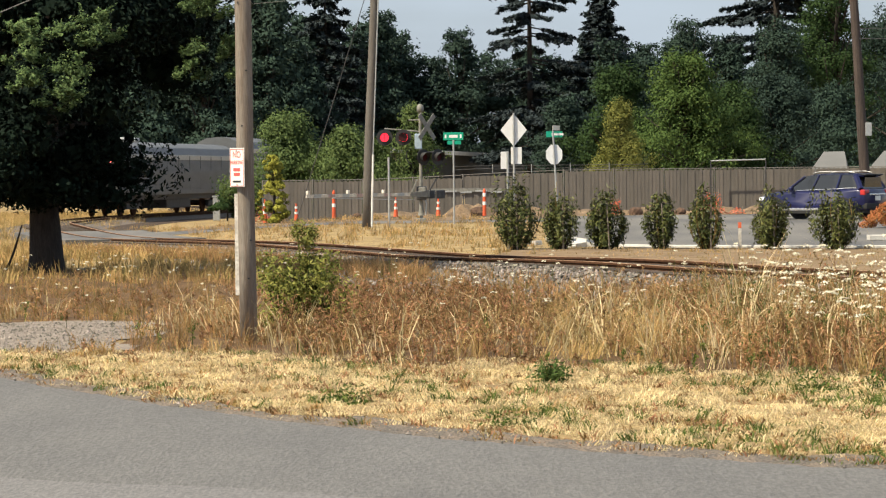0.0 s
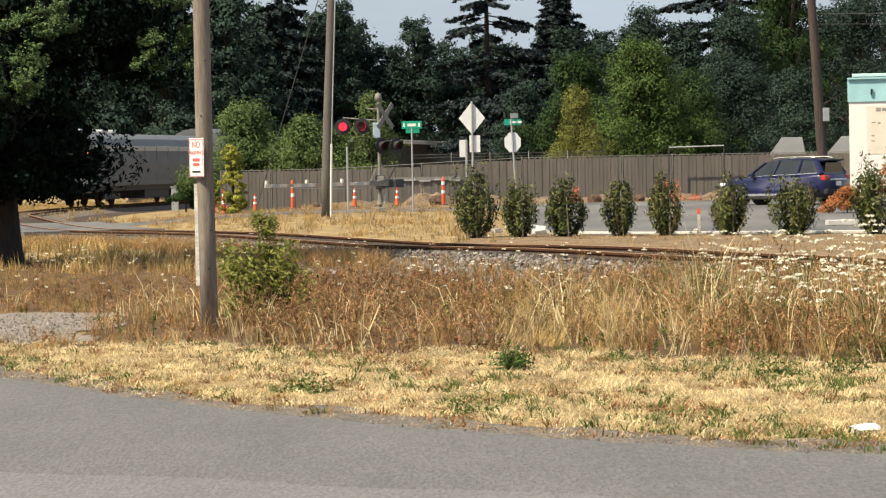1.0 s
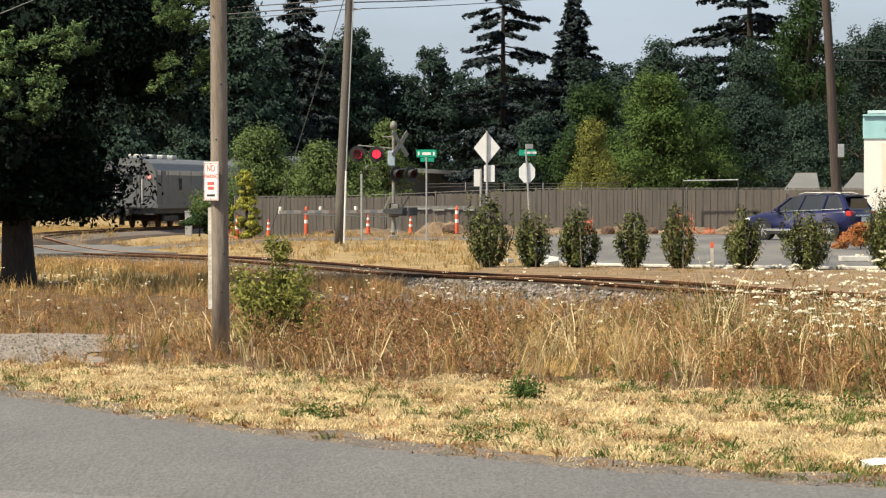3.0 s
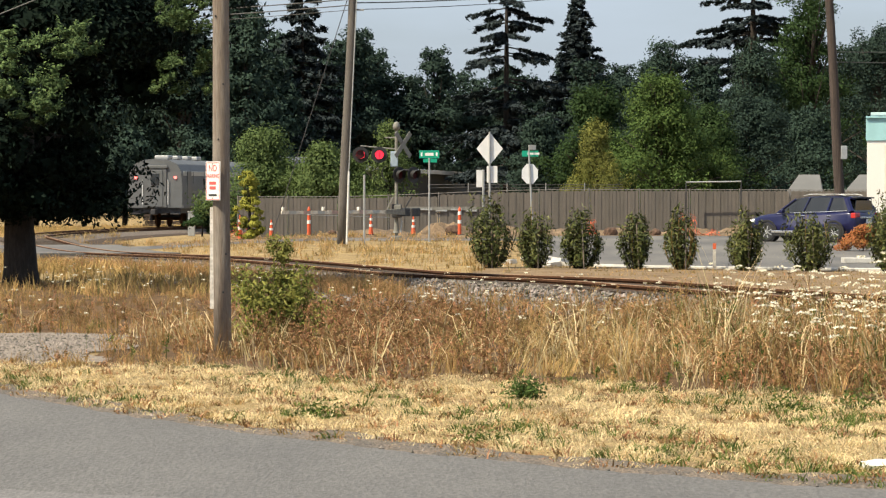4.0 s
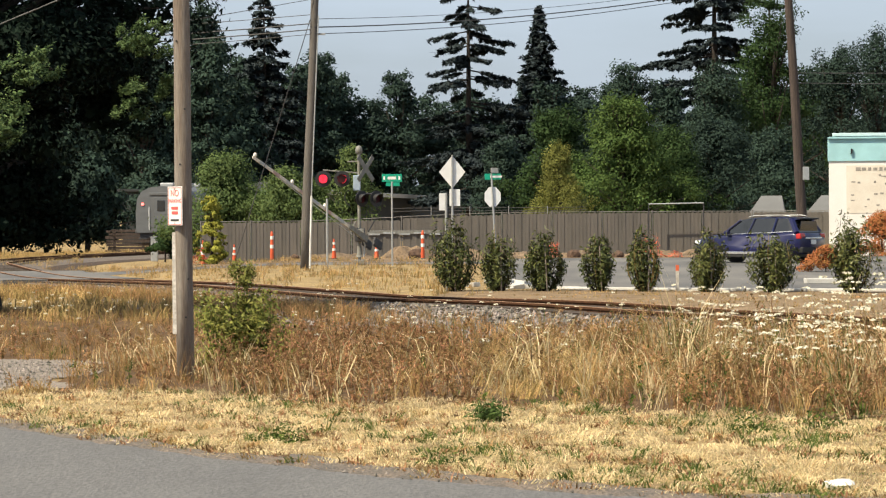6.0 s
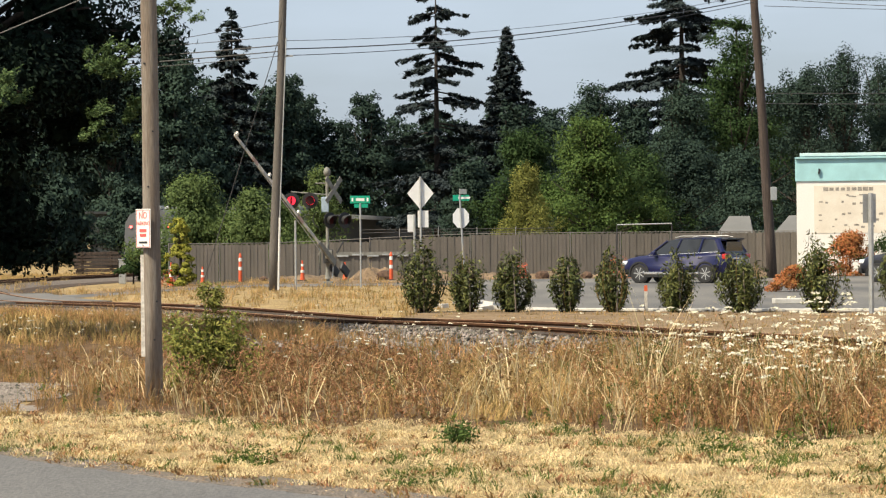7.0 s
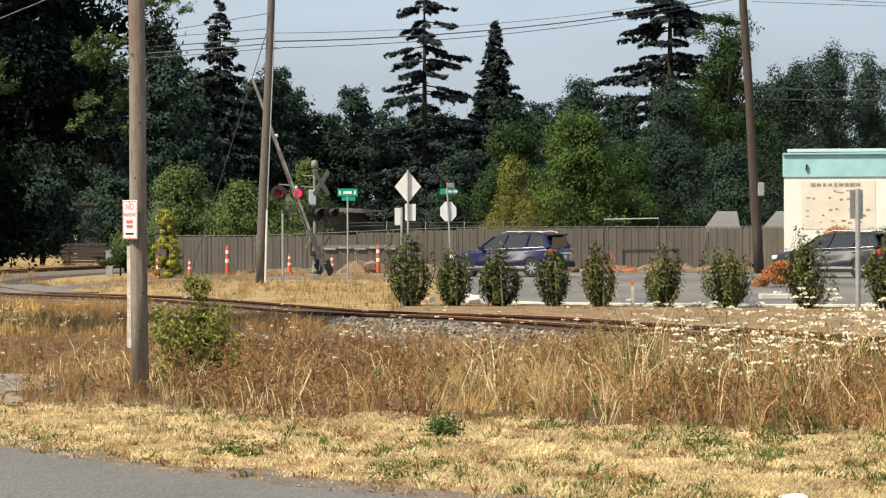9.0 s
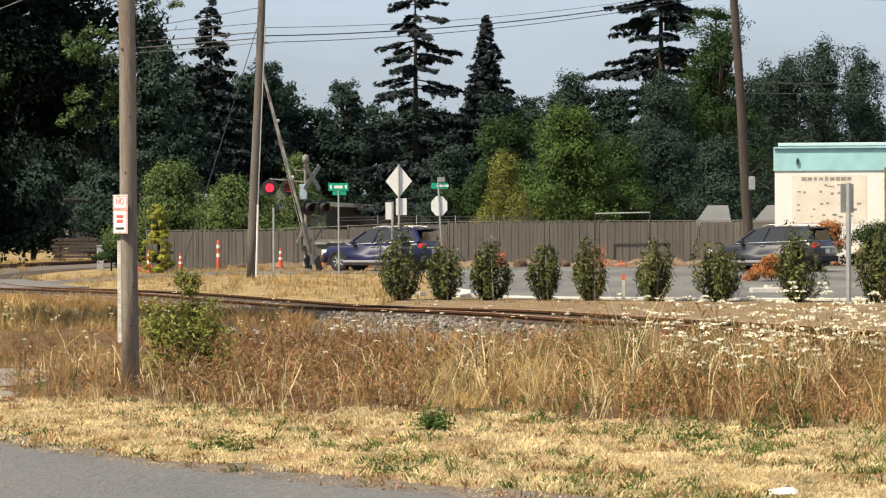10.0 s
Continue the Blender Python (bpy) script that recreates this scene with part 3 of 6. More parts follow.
for k in range(180):
    s = -62 + k * 0.55
    x, y, h = track(s)
    if -7 < s < 4:
        continue
    part("tie", tie_mesh, None, railway, m=pose(x, y, gz(x, y) + 0.135, 0, 0, -math.degrees(h) + (k * 37 % 7 - 3) * 0.4))
crossing = [track(s) for s in np.arange(-7, 4.1, 1.0)]
for off, w in ((0.0, 1.36), (-1.6, 1.5), (1.6, 1.5)):
    bm = bmesh.new()
    rows_ = []
    for x, y, h in crossing:
        c, n = Vector((x, y, gz(x, y) + 0.27)), Vector((math.cos(h), -math.sin(h), 0))
        rows_.append([bm.verts.new(c + n * (off - w / 2)), bm.verts.new(c + n * (off + w / 2)),
                      bm.verts.new(c + n * (off + w / 2) - Vector((0, 0, 0.3))), bm.verts.new(c + n * (off - w / 2) - Vector((0, 0, 0.3)))])
    for a, b in zip(rows_, rows_[1:]):
        for i in range(4):
            bm.faces.new((a[i], a[(i + 1) % 4], b[(i + 1) % 4], b[i]))
    bm.faces.new(rows_[0])
    bm.faces.new(rows_[-1][::-1])
    part("crossing_panel", bm, M_ROAD_FAR, railway, "grey crossing panel between the rails")

# loose ballast stones on the bank that faces the camera
rng = np.random.default_rng(11)
n = 9000
ss = rng.uniform(-68, -18, n)
oo = -1.5 - np.abs(rng.normal(0, 1.5, n))
base = np.array([[*track(s)[:2], track(s)[2]] for s in ss])
sx, sy = base[:, 0] + np.cos(base[:, 2]) * oo, base[:, 1] - np.sin(base[:, 2]) * oo
sz = ground_z(sx, sy) + np.clip((oo + 2.55) * 0.185, 0, 0.2) + 0.01
sr = 0.022 + 0.03 * rng.random(n) ** 2
octa = np.array([[1, 0, 0], [0, 1, 0], [-1, 0, 0], [0, -1, 0], [0, 0, 1], [0, 0, -1]], float)
ofc = np.array([[0, 1, 4], [1, 2, 4], [2, 3, 4], [3, 0, 4], [1, 0, 5], [2, 1, 5], [3, 2, 5], [0, 3, 5]])
sv = np.stack([sx, sy, sz], 1)[:, None, :] + octa[None] * (sr[:, None] * rng.uniform(0.6, 1.4, (n, 3)))[:, None, :] + rng.normal(0, 0.006, (n, 6, 3))
sf = (np.arange(n)[:, None, None] * 6 + ofc[None]).reshape(-1, 3)
stuff("ballast_stones", sv.reshape(-1, 3), sf, M_STONE, "loose pale grey ballast stones beside the track", "stones")


# kerb
def kerb():
    line = [(2.0, 83), (2.05, 79.3), (2.5, 76.2), (3.4, 73.8), (5, 72.2), (8, 70.5), (13, 68.8), (20, 67.5), (34, 66)]
    pts = []
    for (x0, y0), (x1, y1) in zip(line, line[1:]):
        for q in np.linspace(0, 1, 6)[:-1]:
            pts.append((x0 + (x1 - x0) * q, y0 + (y1 - y0) * q))
    bm = bmesh.new()
    rings = []
    for i, (x, y) in enumerate(pts):
        d = (Vector(pts[min(i + 1, len(pts) - 1)]) - Vector(pts[max(i - 1, 0)])).normalized()
        nrm = Vector((d.y, -d.x, 0))
        c = Vector((x, y, gz(x, y)))
        rings.append([bm.verts.new(c + nrm * u + Vector((0, 0, w))) for u, w in ((-0.10, -0.1), (0.10, -0.1), (0.09, 0.05), (0.07, 0.07), (-0.07, 0.07), (-0.10, 0.05))])
    for r0, r1 in zip(rings, rings[1:]):
        for k in range(6):
            bm.faces.new((r0[k], r0[(k + 1) % 6], r1[(k + 1) % 6], r1[k]))
    return tagged(part("kerb", bm, M_CONCRETE), "white concrete kerb along the asphalt street", "kerb", kind="structure")


kerb()


# ---- poles and signs ----
def utility_pole(x, y, height, r0, r1, lean, material, label):
    ob = thing("utility_pole", pose(x, y, gz(x, y)), label, "utility pole")
    ks = np.linspace(0, 1, 9)
    part("shaft", tube([(lean * q * height + 0.012 * math.sin(9 * q + x), 0, q * height - (0.4 if q == 0 else 0)) for q in ks], [r0 + (r1 - r0) * q for q in ks], 18), material, ob, smooth=True)
    return ob


near_pole = utility_pole(-2.70, 35.0, 9.5, 0.106, 0.085, -0.011, M_POLE, "grey weathered wooden utility pole in dry weeds")
part("marker_board", box((0.05, 0.02, 1.2), (-0.135, -0.03, 1.15), 0.004), M_WHITE_OLD, near_pole, "narrow white marker board with peeling paint")
for zz, aa in ((3.2, 0.4), (2.55, -0.3), (1.2, 0.5), (0.75, 0.1), (4.0, -0.5)):
    part("knot", disc(0.012, 0.03, 8, None, (0.095 * math.sin(aa) - 0.011 * zz, -0.095 * math.cos(aa), zz)), M_BLACK, near_pole)
mid_pole = utility_pole(-3.74, 100.0, 11.5, 0.165, 0.12, 0.044, M_POLE_MID, "dark slightly leaning wooden utility pole with conduit")
part("conduit", tube([(0.18, -0.1, 0), (0.25, -0.1, 2.45)], 0.035, 8), M_WHITE, mid_pole, "white plastic conduit")
part("riser_cable", tube([(0.25, -0.1, 2.45), (0.52, -0.1, 8.5)], 0.022, 6), M_GALV, mid_pole, "pale riser cable")
part("bracket", box((0.5, 0.08, 0.06), (0.5, 0, 7.9), 0.01), M_GALV, mid_pole)
far_pole = utility_pole(15.38, 117.0, 12.2, 0.21, 0.15, -0.058, M_POLE_DARK, "tall brown wooden utility pole with grey box")
part("meter_box", box((0.24, 0.18, 0.52), (0.03, -0.26, 3.35), 0.02), M_GALV, far_pole, "grey metal box")
part("crossarm", box((0.10, 1.9, 0.12), (-0.62, -0.15, 11.2), 0.01), M_POLE_DARK, far_pole)


def lettering(bm, rows, width, z0, y):
    """Plain bars for writing that cannot be read: rows of (height, share of width, z)."""
    for h, share, z in rows:
        box((width * share, 0.004, h), (0, y, z0 + z), 0, bm)
    return bm


def text_mesh(body, size, at, parent, material, name, turn=None):
    cu = bpy.data.curves.new(name, "FONT")
    cu.body, cu.size, cu.align_x, cu.extrude = body, size, "CENTER", 0.001
    tmp = new(name + "_tmp", cu)
    me = bpy.data.meshes.new_from_object(tmp.evaluated_get(bpy.context.evaluated_depsgraph_get()))
    bpy.data.objects.remove(tmp)
    me.materials.append(material)
    return part(name, me, material, parent, m=Matrix.Translation(at) @ (turn or pose(0, 0, 0, 90)))


def no_parking():
    ob = thing("parking_sign", pose(-2.815, 34.87, 1.86 - 0.03, 0, 0, -52), "small white no parking sign with red lettering on a pole", "sign")
    part("plate", box((0.305, 0.006, 0.457), (0, 0, 0.23), 0.002), M_WHITE, ob)
    bm = bmesh.new()
    for z in (0.012, 0.445):
        box((0.275, 0.004, 0.006), (0, -0.005, z), 0, bm)
    for x in (-0.137, 0.137):
        box((0.006, 0.004, 0.43), (x, -0.005, 0.229), 0, bm)
    part("border", bm, M_RED_INK, ob, "thin red border")
    text_mesh("NO", 0.11, (0, -0.006, 0.345), ob, M_RED_INK, "lettering")
    text_mesh("PARKING", 0.068, (0, -0.006, 0.265), ob, M_RED_INK, "lettering")
    part("small_print", lettering(bmesh.new(), ((0.035, 0.55, 0.205), (0.035, 0.5, 0.15)), 0.26, 0, -0.006), M_RED_INK, ob, "red bars of small print")
    part("arrow", box((0.17, 0.004, 0.022), (0, -0.006, 0.065), 0), M_BLACK, ob, "black arrow bar")
    for z in (0.03, 0.43):
        part("bolt", disc(0.008, 0.012, 8, None, (0, -0.006, z)), M_GALV, ob)


no_parking()


def post_bar(ob, height, r=0.03, lean=0.0, at=(0, 0)):
    part("post", tube([(at[0], at[1], -0.2), (at[0] + lean * height, at[1], height)], r, 8), M_GALV, ob)


def warning_sign():
    ob = thing("warning_sign", pose(1.22, 97, gz(1.22, 97)), "bare aluminium back of a diamond warning sign on a post", "road sign")
    post_bar(ob, 3.75, 0.033)
    s = 0.54
    part("diamond_plate", prism([(0, -s), (s * 0.80, 0), (0, s), (-s * 0.80, 0)], 0.006, "y", None, (0, 0.05, 3.2)), M_ALU, ob)
    part("supplement_plate", box((0.35, 0.006, 0.55), (0.08, 0.05, 2.36), 0.002), M_ALU, ob)


def shrub_post():
    ob = thing("sign_post", pose(0.76, 72.5, gz(0.76, 72.5)), "thin grey post with a small sign seen from behind", "road sign")
    post_bar(ob, 2.42, 0.03)
    part("plate", box((0.16, 0.006, 0.42), (-0.09, 0.04, 2.2), 0.002), M_ALU, ob)


def stop_sign():
    ob = thing("stop_sign", pose(3.06, 112, gz(3.06, 112)), "grey back of an octagonal stop sign with street-name plates", "road sign")
    post_bar(ob, 3.35, 0.035, -0.052)
    part("octagon", prism([(0.38 * math.cos(radians(22.5 + 45 * k)) * 0.87, 0.40 * math.sin(radians(22.5 + 45 * k))) for k in range(8)], 0.006, "y", None, (-0.13, 0.05, 2.46)), M_ALU, ob)
    part("name_plate", box((0.62, 0.01, 0.22), (-0.12, 0, 3.22), 0.003), M_GREEN_SIGN, ob, "green street-name plate")
    part("name_plate", box((0.5, 0.01, 0.18), (-0.05, 0, 3.46), 0.003, turn=pose(0, 0, 0, 0, 0, 55)), M_FADED, ob, "tan street-name plate")
    part("lettering", lettering(bmesh.new(), ((0.08, 0.75, 0),), 0.6, 3.22, -0.008), M_WHITE, ob, "white bar of lettering")


def street_sign():
    ob = thing("street_name_sign", pose(-0.81, 104, gz(-0.81, 104)), "green street-name sign on a thin grey post", "road sign")
    post_bar(ob, 2.95, 0.03)
    part("name_plate", box((0.70, 0.012, 0.27), (0, 0, 3.08), 0.006), M_GREEN_SIGN, ob)
    part("lower_plate", box((0.48, 0.012, 0.13), (0.03, 0, 2.86), 0.004), M_GREEN_SIGN, ob)
    bm = bmesh.new()
    box((0.06, 0.004, 0.13), (-0.27, -0.008, 3.08), 0, bm)
    box((0.30, 0.004, 0.10), (0.0, -0.008, 3.08), 0, bm)
    box((0.06, 0.004, 0.13), (0.26, -0.008, 3.08), 0, bm)
    part("lettering", bm, M_WHITE, ob, "white bars of lettering")


def right_sign():
    ob = thing("sign_post", pose(11.1, 67.3, gz(11.1, 67.3)), "grey steel post with an unlettered plate seen edgewise", "road sign")
    post_bar(ob, 2.75, 0.06)
    part("plate", box((0.34, 0.008, 0.66), (-0.02, 0.07, 2.4), 0.003, turn=pose(0, 0, 0, 0, 0, 20)), M_GALV, ob)


def bare_post():
    ob = thing("steel_post", pose(-2.97, 100, gz(-2.97, 100)), "plain thin grey steel post in dry grass", "post")
    post_bar(ob, 2.35, 0.035)


warning_sign(), shrub_post(), stop_sign(), street_sign(), right_sign(), bare_post()


# ---- crossing signal ----
def hood(at, parent, lit=True):
    """One flasher: round background, deep hood, lens. It looks along -y."""
    lamp = part("flasher", disc(0.29, 0.02, 28), M_BLACK, parent, m=Matrix.Translation(at))
    bm = bmesh.new()
    seg, r = 20, 0.165
    ang = [math.pi * (-0.25 + 1.5 * k / seg) for k in range(seg + 1)]
    inner = [[bm.verts.new((r * math.cos(a), -d * (1 if d == 0 else 0.55 + 0.45 * max(0, math.sin(a))), r * math.sin(a))) for a in ang] for d in (0.0, 0.28)]
    outer = [[bm.verts.new(((r + 0.01) * math.cos(a), -d * (1 if d == 0 else 0.55 + 0.45 * max(0, math.sin(a))), (r + 0.01) * math.sin(a))) for a in ang] for d in (0.0, 0.28)]
    for g in (inner, outer):
        for k in range(seg):
            bm.faces.new((g[0][k], g[0][k + 1], g[1][k + 1], g[1][k]))
    for k in range(seg):
        bm.faces.new((inner[1][k], inner[1][k + 1], outer[1][k + 1], outer[1][k]))
    part("hood", bm, M_BLACK, lamp)
    part("housing", tube([(0, 0.01, 0), (0, 0.16, 0), (0, 0.2, 0)], [0.16, 0.15, 0.08], 16), M_BLACK, lamp)
    part("lens", disc(0.155, 0.012, 28, None, (0, -0.018, 0)), M_LENS_ON if lit else M_LENS_OFF, lamp, "round red lens")
    # not a real flasher part: disc added to hide the always-glowing lens, as blinking
    shutter = part("shutter", disc(0.152, 0.006, 28), M_LENS_OFF, lamp, "added dark red disc that turns to blank the glowing lens", m=pose(0, -0.19, 0)) if lit else None
    return lamp, shutter


signal = thing("crossing_signal", pose(-2.02, 107, gz(-2.02, 107)), "railway crossing signal with red flashers and a striped gate arm", "crossing signal")
part("mast", tube([(0, 0, 0), (0, 0, 4.02)], 0.06, 14), M_GALV_DULL, signal)
part("foundation", box((0.36, 0.36, 0.24), (0, 0, 0.06), 0.03), M_GALV_DULL, signal, "weathered grey foundation")
part("base_casting", tube([(0, 0, 0.28), (0, 0, 0.36), (0, 0, 0.75)], [0.13, 0.10, 0.07], 12), M_GALV_DULL, signal)
part("bell", tube([(0, -0.02, 3.98), (0, -0.02, 4.02), (0, -0.02, 4.16), (0, -0.02, 4.26), (0, -0.02, 4.30)], [0.05, 0.12, 0.13, 0.09, 0.02], 18), M_GALV_DULL, signal, "grey bell dome", smooth=True)
for a in (45, -45):
    part("crossbuck_blade", box((1.22, 0.02, 0.19), (0, 0, 0), 0.006), M_GALV_DULL, signal, "bare metal back of a crossbuck blade", m=Matrix.Translation((0.24, -0.05 + a * 0.0004, 3.47)) @ pose(0, 0, 0, 0, 0, 52) @ pose(0, 0, 0, 0, a, 0))
part("cantilever_bar", tube([(0.05, 0, 3.30), (-1.30, 0, 3.42)], 0.026, 10), M_GALV_DULL, signal, "dull olive cross bar")
part("upper_bracket", tube([(0, 0, 3.72), (-0.42, 0, 3.72)], 0.025, 8), M_GALV_DULL, signal)
lamp_left, blink_disc_left = hood((-1.29, -0.12, 3.10), signal)
lamp_right, blink_disc_right = hood((-0.61, -0.12, 3.10), signal)
part("junction_box", box((0.26, 0.16, 0.55), (-0.08, -0.02, 2.95), 0.03), mat("box_bluegrey", (0.33, 0.42, 0.52), 0.6, var=0.2), signal, "blue-grey junction box")
for dx in (0.10, 0.62):
    lamp, _ = hood((dx, 0.02, 2.38), signal, lit=False)
    lamp.matrix_basis = pose(dx, -0.12, 2.38, 0, 0, 42)
part("lower_bar", tube([(-0.12, 0, 2.55), (0.78, 0, 2.55)], 0.035, 10), M_BLACK, signal)
part("side_hood", prism([(0.32 * math.cos(a), 0.32 * math.sin(a)) for a in np.linspace(1.9, 4.4, 10)] + [(0.29 * math.cos(a), 0.29 * math.sin(a)) for a in np.linspace(4.4, 1.9, 10)], 0.05, "y", None, (-0.22, 0, 2.42)), M_BLACK, signal)
part("mechanism_arm", box((0.06, 0.05, 0.5), (-0.22, -0.36, 1.35), 0.01, turn=pose(0, 0, 0, 0, 24, 0)), M_GALV_DULL, signal)
part("mechanism_arm", box((0.06, 0.05, 0.5), (0.45, -0.36, 1.40), 0.01, turn=pose(0, 0, 0, 0, 30, 0)), M_STEEL_DARK, signal)
part("conduit", tube([(0.16, -0.1, 0.3), (0.2, -0.1, 0.7), (0.1, -0.1, 1.0)], 0.03, 6), M_GALV, signal)
part("gate_mechanism", box((0.36, 0.40, 0.50), (0.02, -0.12, 1.08), 0.05), M_STEEL_DARK, signal, "dark gate machine")
part("mechanism_cover", box((0.26, 0.06, 0.30), (0.05, -0.34, 1.15), 0.02), M_GALV_DULL, signal)
M_STRIPE = mat("faded_stripe", (0.46, 0.33, 0.30), 0.7, var=0.3, scale=8)
ARM_AZ, PIVOT = 238.0, (0.10, -0.45, 1.05)
arm = part("gate_arm", box((6.6, 0.035, 0.11), (4.0, 0, 0.0), 0.004), M_WHITE_OLD, signal, "long pale gate arm with worn stripes", m=pose(*PIVOT, 0, 0, ARM_AZ))
for k in range(7):
    part("stripe", box((0.42, 0.041, 0.114), (1.5 + k * 0.86, 0, 0), 0.002), M_STRIPE if k % 2 else M_GALV, arm, "faded stripe")
for x in (2.6, 4.8, 7.2):
    part("arm_lamp", box((0.10, 0.09, 0.13), (x, 0, 0.12), 0.02), M_WHITE_OLD, arm, "small arm lamp")
part("lower_truss", box((5.2, 0.02, 0.02), (3.2, 0, -0.14), 0, turn=pose(0, 0, 0, 0, -1.3, 0)), M_GALV, arm)
part("arm_bracket", prism([(-0.35, -0.12), (0.9, -0.07), (0.9, 0.07), (-0.35, 0.12)], 0.09, "y"), M_GALV_DULL, arm, "steel arm bracket")
part("counterweight", box((0.55, 0.10, 0.30), (-0.75, 0.22, -0.02), 0.03), M_STEEL_DARK, arm, "dark counterweight")
part("counterweight", box((0.55, 0.10, 0.30), (-0.75, -0.22, -0.02), 0.03), M_STEEL_DARK, arm, "dark counterweight")


# ---- wires ----
def wire(points, sag, r, label):
    a, b = Vector(points[0]), Vector(points[1])
    pts = [a.lerp(b, q) - Vector((0, 0, sag * 4 * q * (1 - q))) for q in np.linspace(0, 1, 17)]
    tagged(part("overhead_wire", tube(pts, r, 6), M_WIRE), label, "cable")


W = "thin dark overhead wire strung between utility poles"
for dz, r, dx in ((0.0, 0.022, 0), (-0.22, 0.014, 0.05), (0.28, 0.010, 0.0)):
    wire([(-3.35 + dx, 99.85, 8.35 + dz), (14.78, 116.8, 11.3 + dz * 0.6)], 0.40, r, W)
for dz, r in ((0.12, 0.02), (-0.08, 0.02), (-0.24, 0.012), (0.42, 0.012)):
    wire([(-3.5, 99.85, 8.35 + dz), (-36.0, 104.0, 8.2 + dz * 1.3)], 0.6, r, W)
wire([(-3.4, 99.85, 9.3), (-30, 92, 5.2)], 0.3, 0.012, W)
for z0, z1, r in ((7.55, 8.6, 0.016), (7.15, 8.0, 0.016), (11.3, 11.7, 0.012), (11.0, 11.1, 0.012)):
    wire([(15.1, 116.8, z0), (52.0, 119.0, z1)], 0.35, r, W)
wire([(15.1, 116.8, 11.3), (40.0, 80.0, 8.0)], 0.5, 0.014, W)
wire([(-3.5, 99.85, 8.6), (-6.3, 101.0, 0.0)], 0.02, 0.014, "grey guy wire running from a pole to the ground")
wire([(-2.79, 34.95, 5.06), (-16.2, 37.0, 0.0)], 0.05, 0.008, "pale guy wire running from a pole to the ground")


# ---- fence ----
FENCE_Y = 130.0
M_POST = mat("dull_post", (0.17, 0.16, 0.15), 0.7, 0.2, var=0.2)


def fence_top(x):
    return 1.80 + 0.34 * float(smooth01(-6, 5, x))


fence = thing("slatted_fence", Matrix(), "grey-brown chain-link fence with vertical privacy slats", "fence")
for k in range(13):
    x0 = -9.4 + k * 2.2
    x1 = x0 + 2.2
    z0 = gz(x0, FENCE_Y)
    h = fence_top(x0) - z0
    part("post", tube([(x0, FENCE_Y, z0 - 0.2), (x0, FENCE_Y, z0 + h + 0.05)], 0.032, 8), M_POST, fence)
    part("top_rail", tube([(x0, FENCE_Y, z0 + h), (x1, FENCE_Y, fence_top(x1))], 0.02, 6), M_POST, fence)
    v, f = [], []
    ns = 26
    for i in range(ns):
        xa = x0 + 0.05 + (2.1 / ns) * i
        w = 2.1 / ns * 1.0
        yo = 0.012 * (i % 2) + 0.006 * math.sin(i * 1.7 + k)
        top = h - 0.05 + 0.02 * math.sin(i * 2.3 + k * 1.1)
        b0 = len(v)
        for yy in (FENCE_Y - 0.03 - yo, FENCE_Y - 0.018 - yo):
            v += [(xa, yy, z0 + 0.02), (xa + w, yy, z0 + 0.02), (xa + w, yy, z0 + top), (xa, yy, z0 + top)]
        f += [(b0, b0 + 1, b0 + 2, b0 + 3), (b0 + 5, b0 + 4, b0 + 7, b0 + 6), (b0 + 3, b0 + 2, b0 + 6, b0 + 7), (b0, b0 + 3, b0 + 7, b0 + 4), (b0 + 1, b0 + 5, b0 + 6, b0 + 2)]
    part("slat_panel", fast_mesh("slat_panel", v, f, M_SLAT), M_SLAT, fence)
for k in range(5):
    x = -1.0 + k * 1.7
    part("barbed_wire", tube([(x, FENCE_Y, 2.2), (x + 1.7, FENCE_Y, 2.24)], 0.012, 4), M_WIRE, fence)
    part("barbed_wire", tube([(x, FENCE_Y, 2.34), (x + 1.7, FENCE_Y, 2.36)], 0.012, 4), M_WIRE, fence)
    part("wire_arm", tube([(x, FENCE_Y, 2.0), (x, FENCE_Y - 0.05, 2.42)], 0.018, 5), M_GALV, fence)
gate = thing("fence_gate_frame", pose(10.2, 129.4, gz(10.2, 129.4)), "pale tubular gate frame standing before the fence", "gate frame")
part("upright", tube([(0, 0, 0), (0, 0, 2.3)], 0.025, 8), M_STEEL_DARK, gate)
part("upright", tube([(2.4, 0, 0), (2.4, 0, 2.3)], 0.025, 8), M_STEEL_DARK, gate)
part("top_bar", tube([(0, 0, 2.3), (2.4, 0, 2.34)], 0.03, 8), M_GALV, gate)
banner = part("banner", box((3.2, 0.02, 0.16), (-0.5, FENCE_Y - 0.08, 1.30), 0.004), M_GALV_DULL, fence, "torn pale plastic strip")
for k in range(5):
    part("fold", box((0.5, 0.03, 0.07), (-1.8 + 0.66 * k, FENCE_Y - 0.10, 1.20 + 0.05 * (k % 2)), 0.01), M_GALV, banner)


